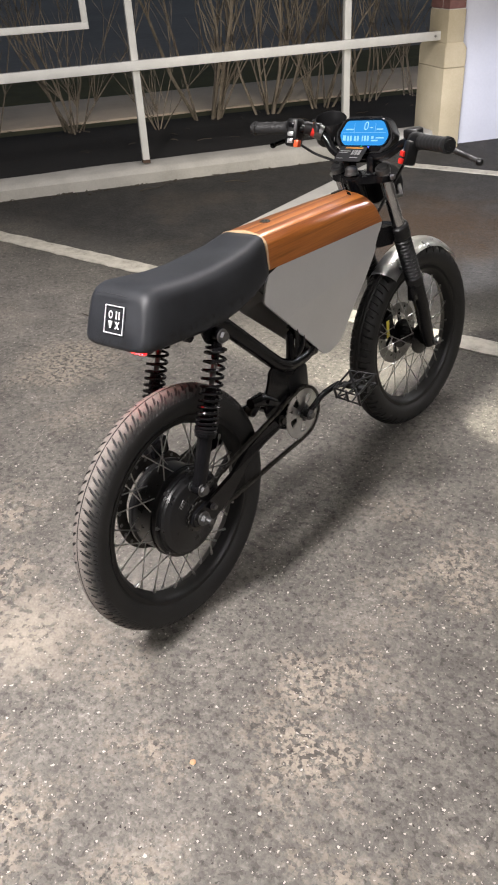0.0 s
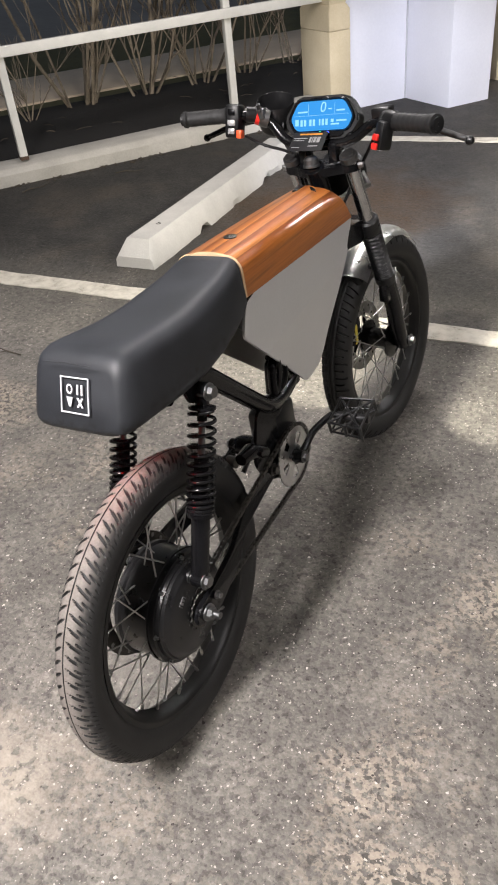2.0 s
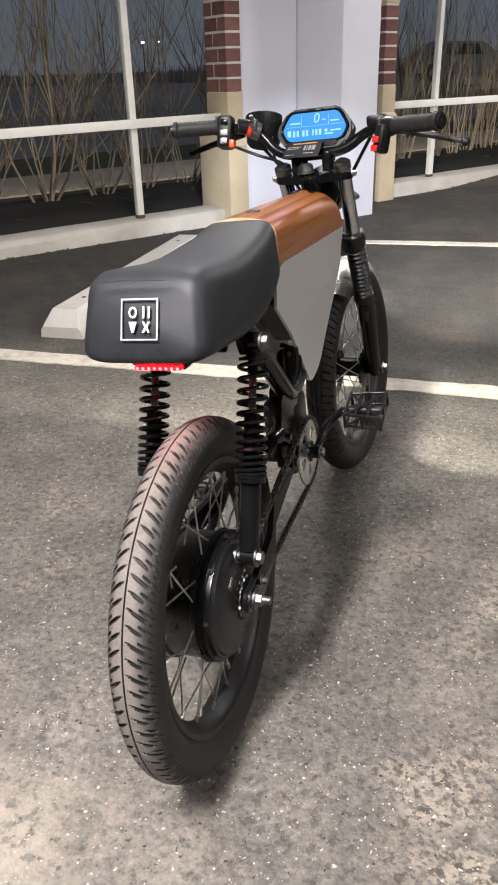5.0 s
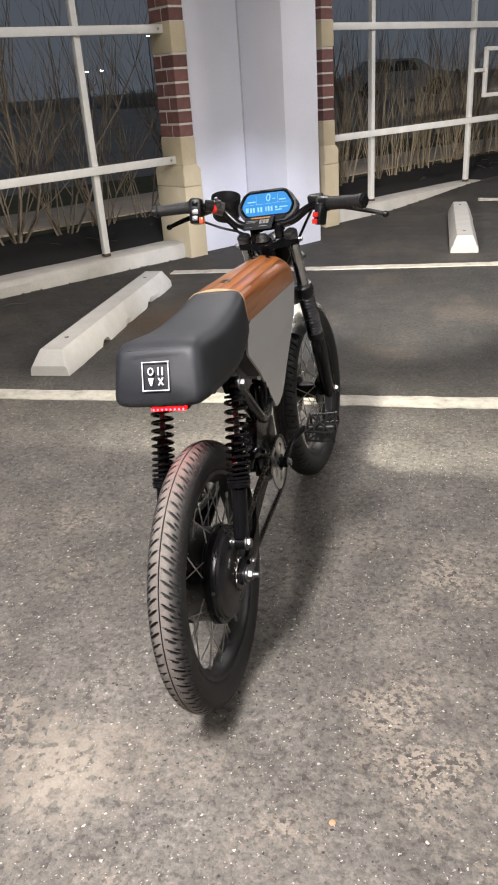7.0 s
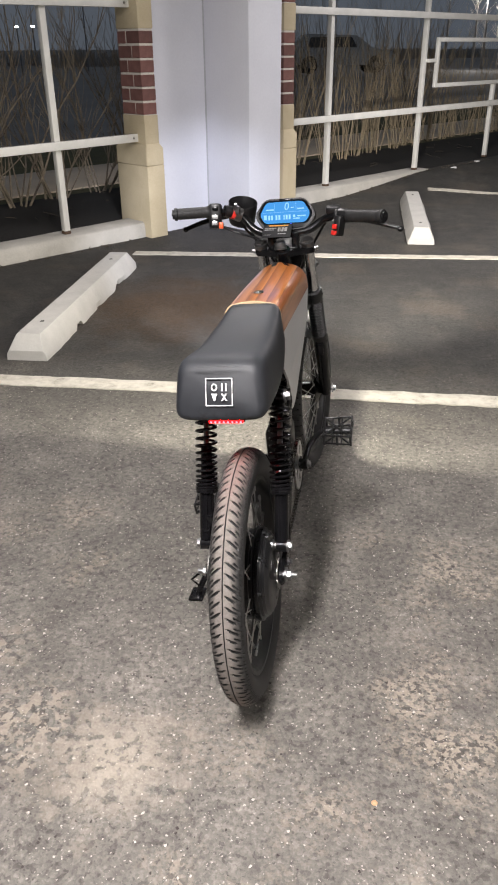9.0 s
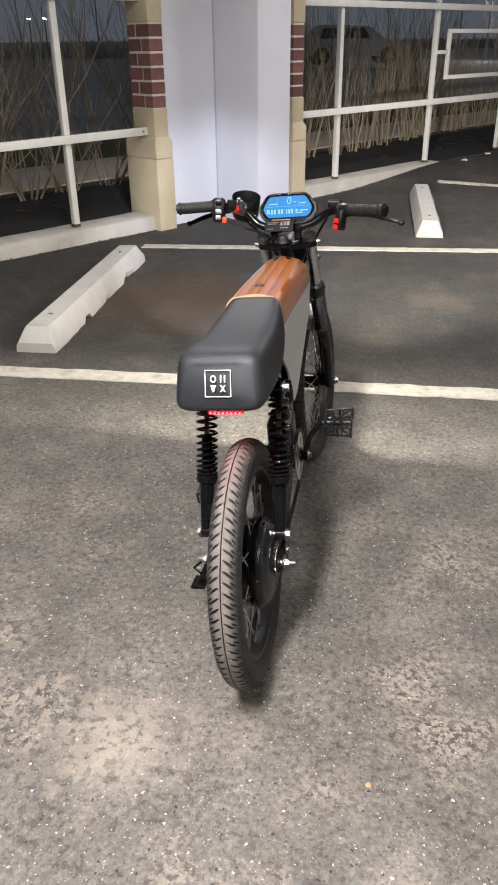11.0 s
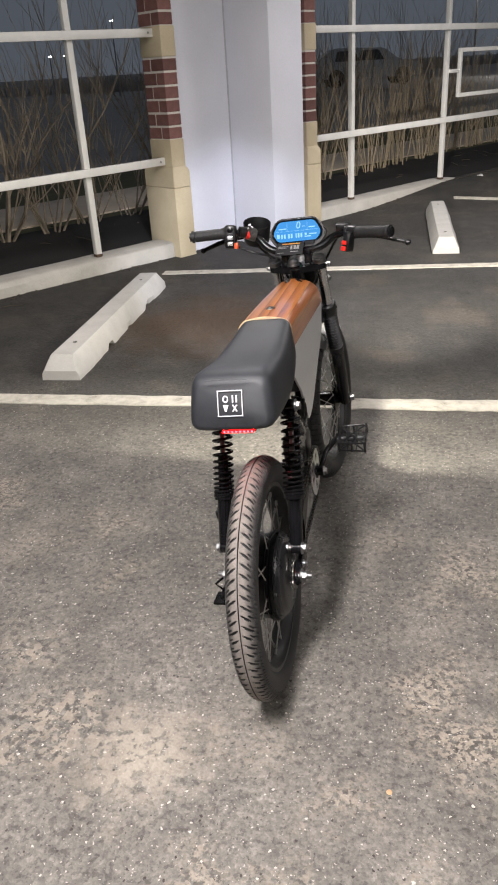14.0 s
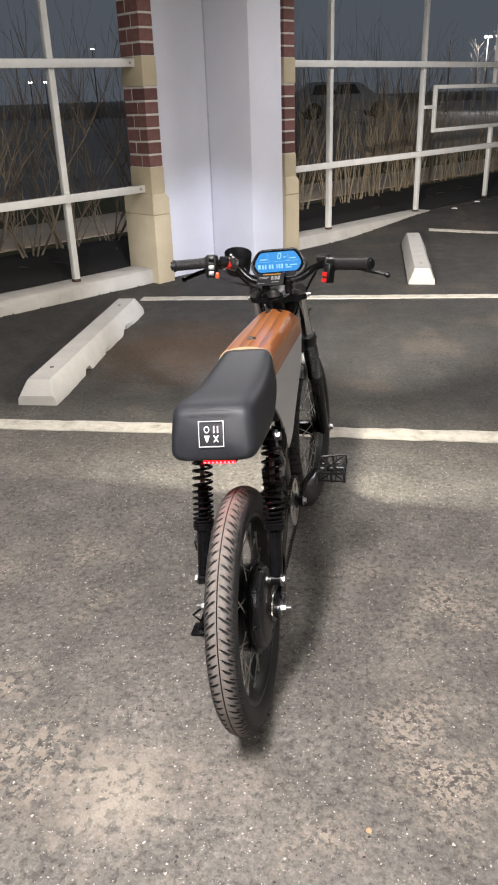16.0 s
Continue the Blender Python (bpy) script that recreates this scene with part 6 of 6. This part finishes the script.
stone("pebble", -0.673, 0.654, 0.0065, plain("orange_stone", (0.5, 0.3, 0.16), (0.62, 0.4, 0.22), 0.8), "small orange-tan pebble on the asphalt")


def build_twig():
    bm = bmesh.new()
    tube(bm, [(0, 0, 0.004), (0.06, 0.012, 0.010), (0.13, 0.004, 0.006), (0.18, 0.02, 0.012)], [0.0035, 0.003, 0.0025, 0.0015], 6)
    tube(bm, [(0.06, 0.012, 0.010), (0.09, 0.05, 0.016)], [0.002, 0.001], 5)
    return bm


for x, y, a in ((-3.32, 4.15, 20), (-2.32, 2.05, 170), (-3.7, 3.7, 60)):
    ob = thing("twig", build_twig(), TWIG, "small dry twig lying on the asphalt", "twig", "twigs on the floor")
    ob.matrix_world = pose(x, y, 0, 0, 0, a)


def litter_scrap(s, y):
    bm = bmesh.new()
    box(bm, (-0.03, -0.02, 0), (0.03, 0.02, 0.012), 0.004)
    for v in bm.verts:
        v.co += Vector((0, 0, 0.012 * (noise.noise(v.co * 40 + Vector((s, 0, 0))) + 0.4)))
    p = FENCE @ Vector((s, y, 0))
    ob = thing("paper_scrap", bm, LOGO_WHITE, "crumpled white paper scrap by the kerb", "litter", "paper scraps")
    ob.matrix_world = pose(p.x, p.y, lift(p.x, p.y) - 0.002, 0, 0, 30)


litter_scrap(5.05, -0.2)
litter_scrap(5.7, -0.12)


def build_car(m):
    car = root("parked_car", m, "pale parked estate car in the dark beyond the planting", "car")
    side = [(-2.25, 0.35), (2.2, 0.32), (2.28, 0.62), (2.1, 0.82), (1.25, 0.95), (0.55, 1.42), (-1.5, 1.48), (-2.1, 1.1), (-2.3, 0.85)]
    bm = bmesh.new()
    plate(bm, rounded(side, 0.15), -0.86, 0.86, "y", 0.06)
    part("body", bm, CAR_PAINT, car)
    for x0, x1, z0, z1 in ((-1.45, -0.55, 0.98, 1.36), (-0.45, 0.45, 0.98, 1.36)):
        bm = bmesh.new()
        plate(bm, rounded([(x0, z0), (x1 + 0.15, z0), (x1 - 0.1, z1), (x0 + 0.1, z1)], 0.06), -0.875, -0.855, "y", 0.004)
        part("window", bm, CAR_GLASS, car, "dark car window")
    for x in (-1.38, 1.40):
        for y in (-0.78, 0.78):
            bm = bmesh.new()
            lathe(bm, [(-0.11, 0.20), (-0.11, 0.31), (-0.08, 0.34), (0.08, 0.34), (0.11, 0.31), (0.11, 0.20)], (x, y, 0.34), 28, axis="y")
            w = part("wheel", bm, RUBBER, car)
            bm = bmesh.new()
            lathe(bm, [(-0.115, 0.04), (-0.105, 0.19), (0.105, 0.19), (0.115, 0.04)], (x, y, 0.34), 20, axis="y")
            part("hubcap", bm, STEEL, w)
    for x in (2.17, -2.26):
        bm = bmesh.new()
        box(bm, (x - 0.06, -0.88, 0.72), (x + 0.06, -0.62, 0.92), 0.02)
        part("headlight" if x > 0 else "tail_light", bm, CAR_GLASS if x > 0 else RED_BUTTON, car)


build_car(pose(-2.1, 35.6, 0.42, 0, 0, 12))


def far_lamp(x, y, h, size):
    lamp = root("street_lamp", pose(x, y, 0.4), "far street lamp glowing white on a thin pole", "street lamp", "far street lamps")
    bm = bmesh.new()
    tube(bm, [(0, 0, 0), (0, 0, h)], [0.04, 0.025], 10)
    part("pole", bm, POLE_GREY, lamp)
    for dx in (-1.6, 1.6):
        bm = bmesh.new()
        box(bm, (dx * size - size, -size * 0.6, h - 0.03), (dx * size + size, size * 0.6, h + size), 0.02)
        part("lamp_head", bm, FAR_LAMP, lamp, "glowing lamp head")


def build_distance():
    rnd = random.Random(11)
    for k in range(3):
        # far hedge: many upright twigs along a long bank
        bm = bmesh.new()
        for _ in range(1500):
            x = rnd.uniform(-26, 26)
            y = rnd.uniform(-0.9, 0.9)
            h = (1.05 + 0.45 * noise.noise(Vector((x * 0.3, k, 0)))) * rnd.uniform(0.6, 1.1)
            tube(bm, [(x, y, 0), (x + rnd.uniform(-0.25, 0.25), y + rnd.uniform(-0.2, 0.2), h)], [0.03, 0.012], 4)
        ob = thing("hedge", bm, FAR_HEDGE, "bare far hedge in the dark", "hedge", "far hedges", "stuff", smooth=0)
        p = FENCE @ Vector(((-40, 8, 50)[k], (24, 52, 40)[k], 0))
        ob.matrix_world = pose(p.x, p.y, 0.35, 0, 0, 52.98 - 40 + 20 * k)


build_distance()
for x, y, h, size in ((-16.6, 36.3, 1.94, 0.03), (-15.9, 36.4, 1.94, 0.03), (-15.4, 42.0, 3.55, 0.035), (4.85, 44.2, 3.4, 0.07)):
    far_lamp(x, y, h, size)
far_light = bpy.data.lights.new("street_lamp_light", "POINT")
far_light.energy, far_light.color, far_light.shadow_soft_size = 420, (1.0, 0.96, 0.9), 0.15
new("street_lamp_light", far_light).location = (4.85, 43.7, 3.6)


def far_tree(x, y, h, seed):
    """A slim bare tree near the far lamp."""
    rnd = random.Random(seed)
    ob = root("bare_tree", pose(x, y, 0.4), "slim pale leafless tree lit by the far street lamp", "tree", "far bare trees")
    bm = bmesh.new()
    tube(bm, [(0, 0, 0), (0.03, 0, h * 0.5), (0, 0.04, h)], [0.07, 0.05, 0.02], 8)
    trunk = part("trunk", bm, PALE_BARK, ob)
    bm = bmesh.new()
    for _ in range(26):
        z = rnd.uniform(0.25, 0.95) * h
        a = rnd.uniform(0, math.tau)
        grow(bm, rnd, Vector((0, 0, z)), Vector((math.cos(a), math.sin(a), 1.1)).normalized(), h * 0.25, 0.012, 1, 2, 0.2)
    part("crown", bm, PALE_BARK, ob)


for x, y, h, seed in ((2.9, 43.0, 3.3, 1), (4.3, 43.4, 3.0, 2), (4.75, 43.1, 2.9, 3), (5.6, 43.6, 3.4, 4)):
    far_tree(x, y, h, seed)
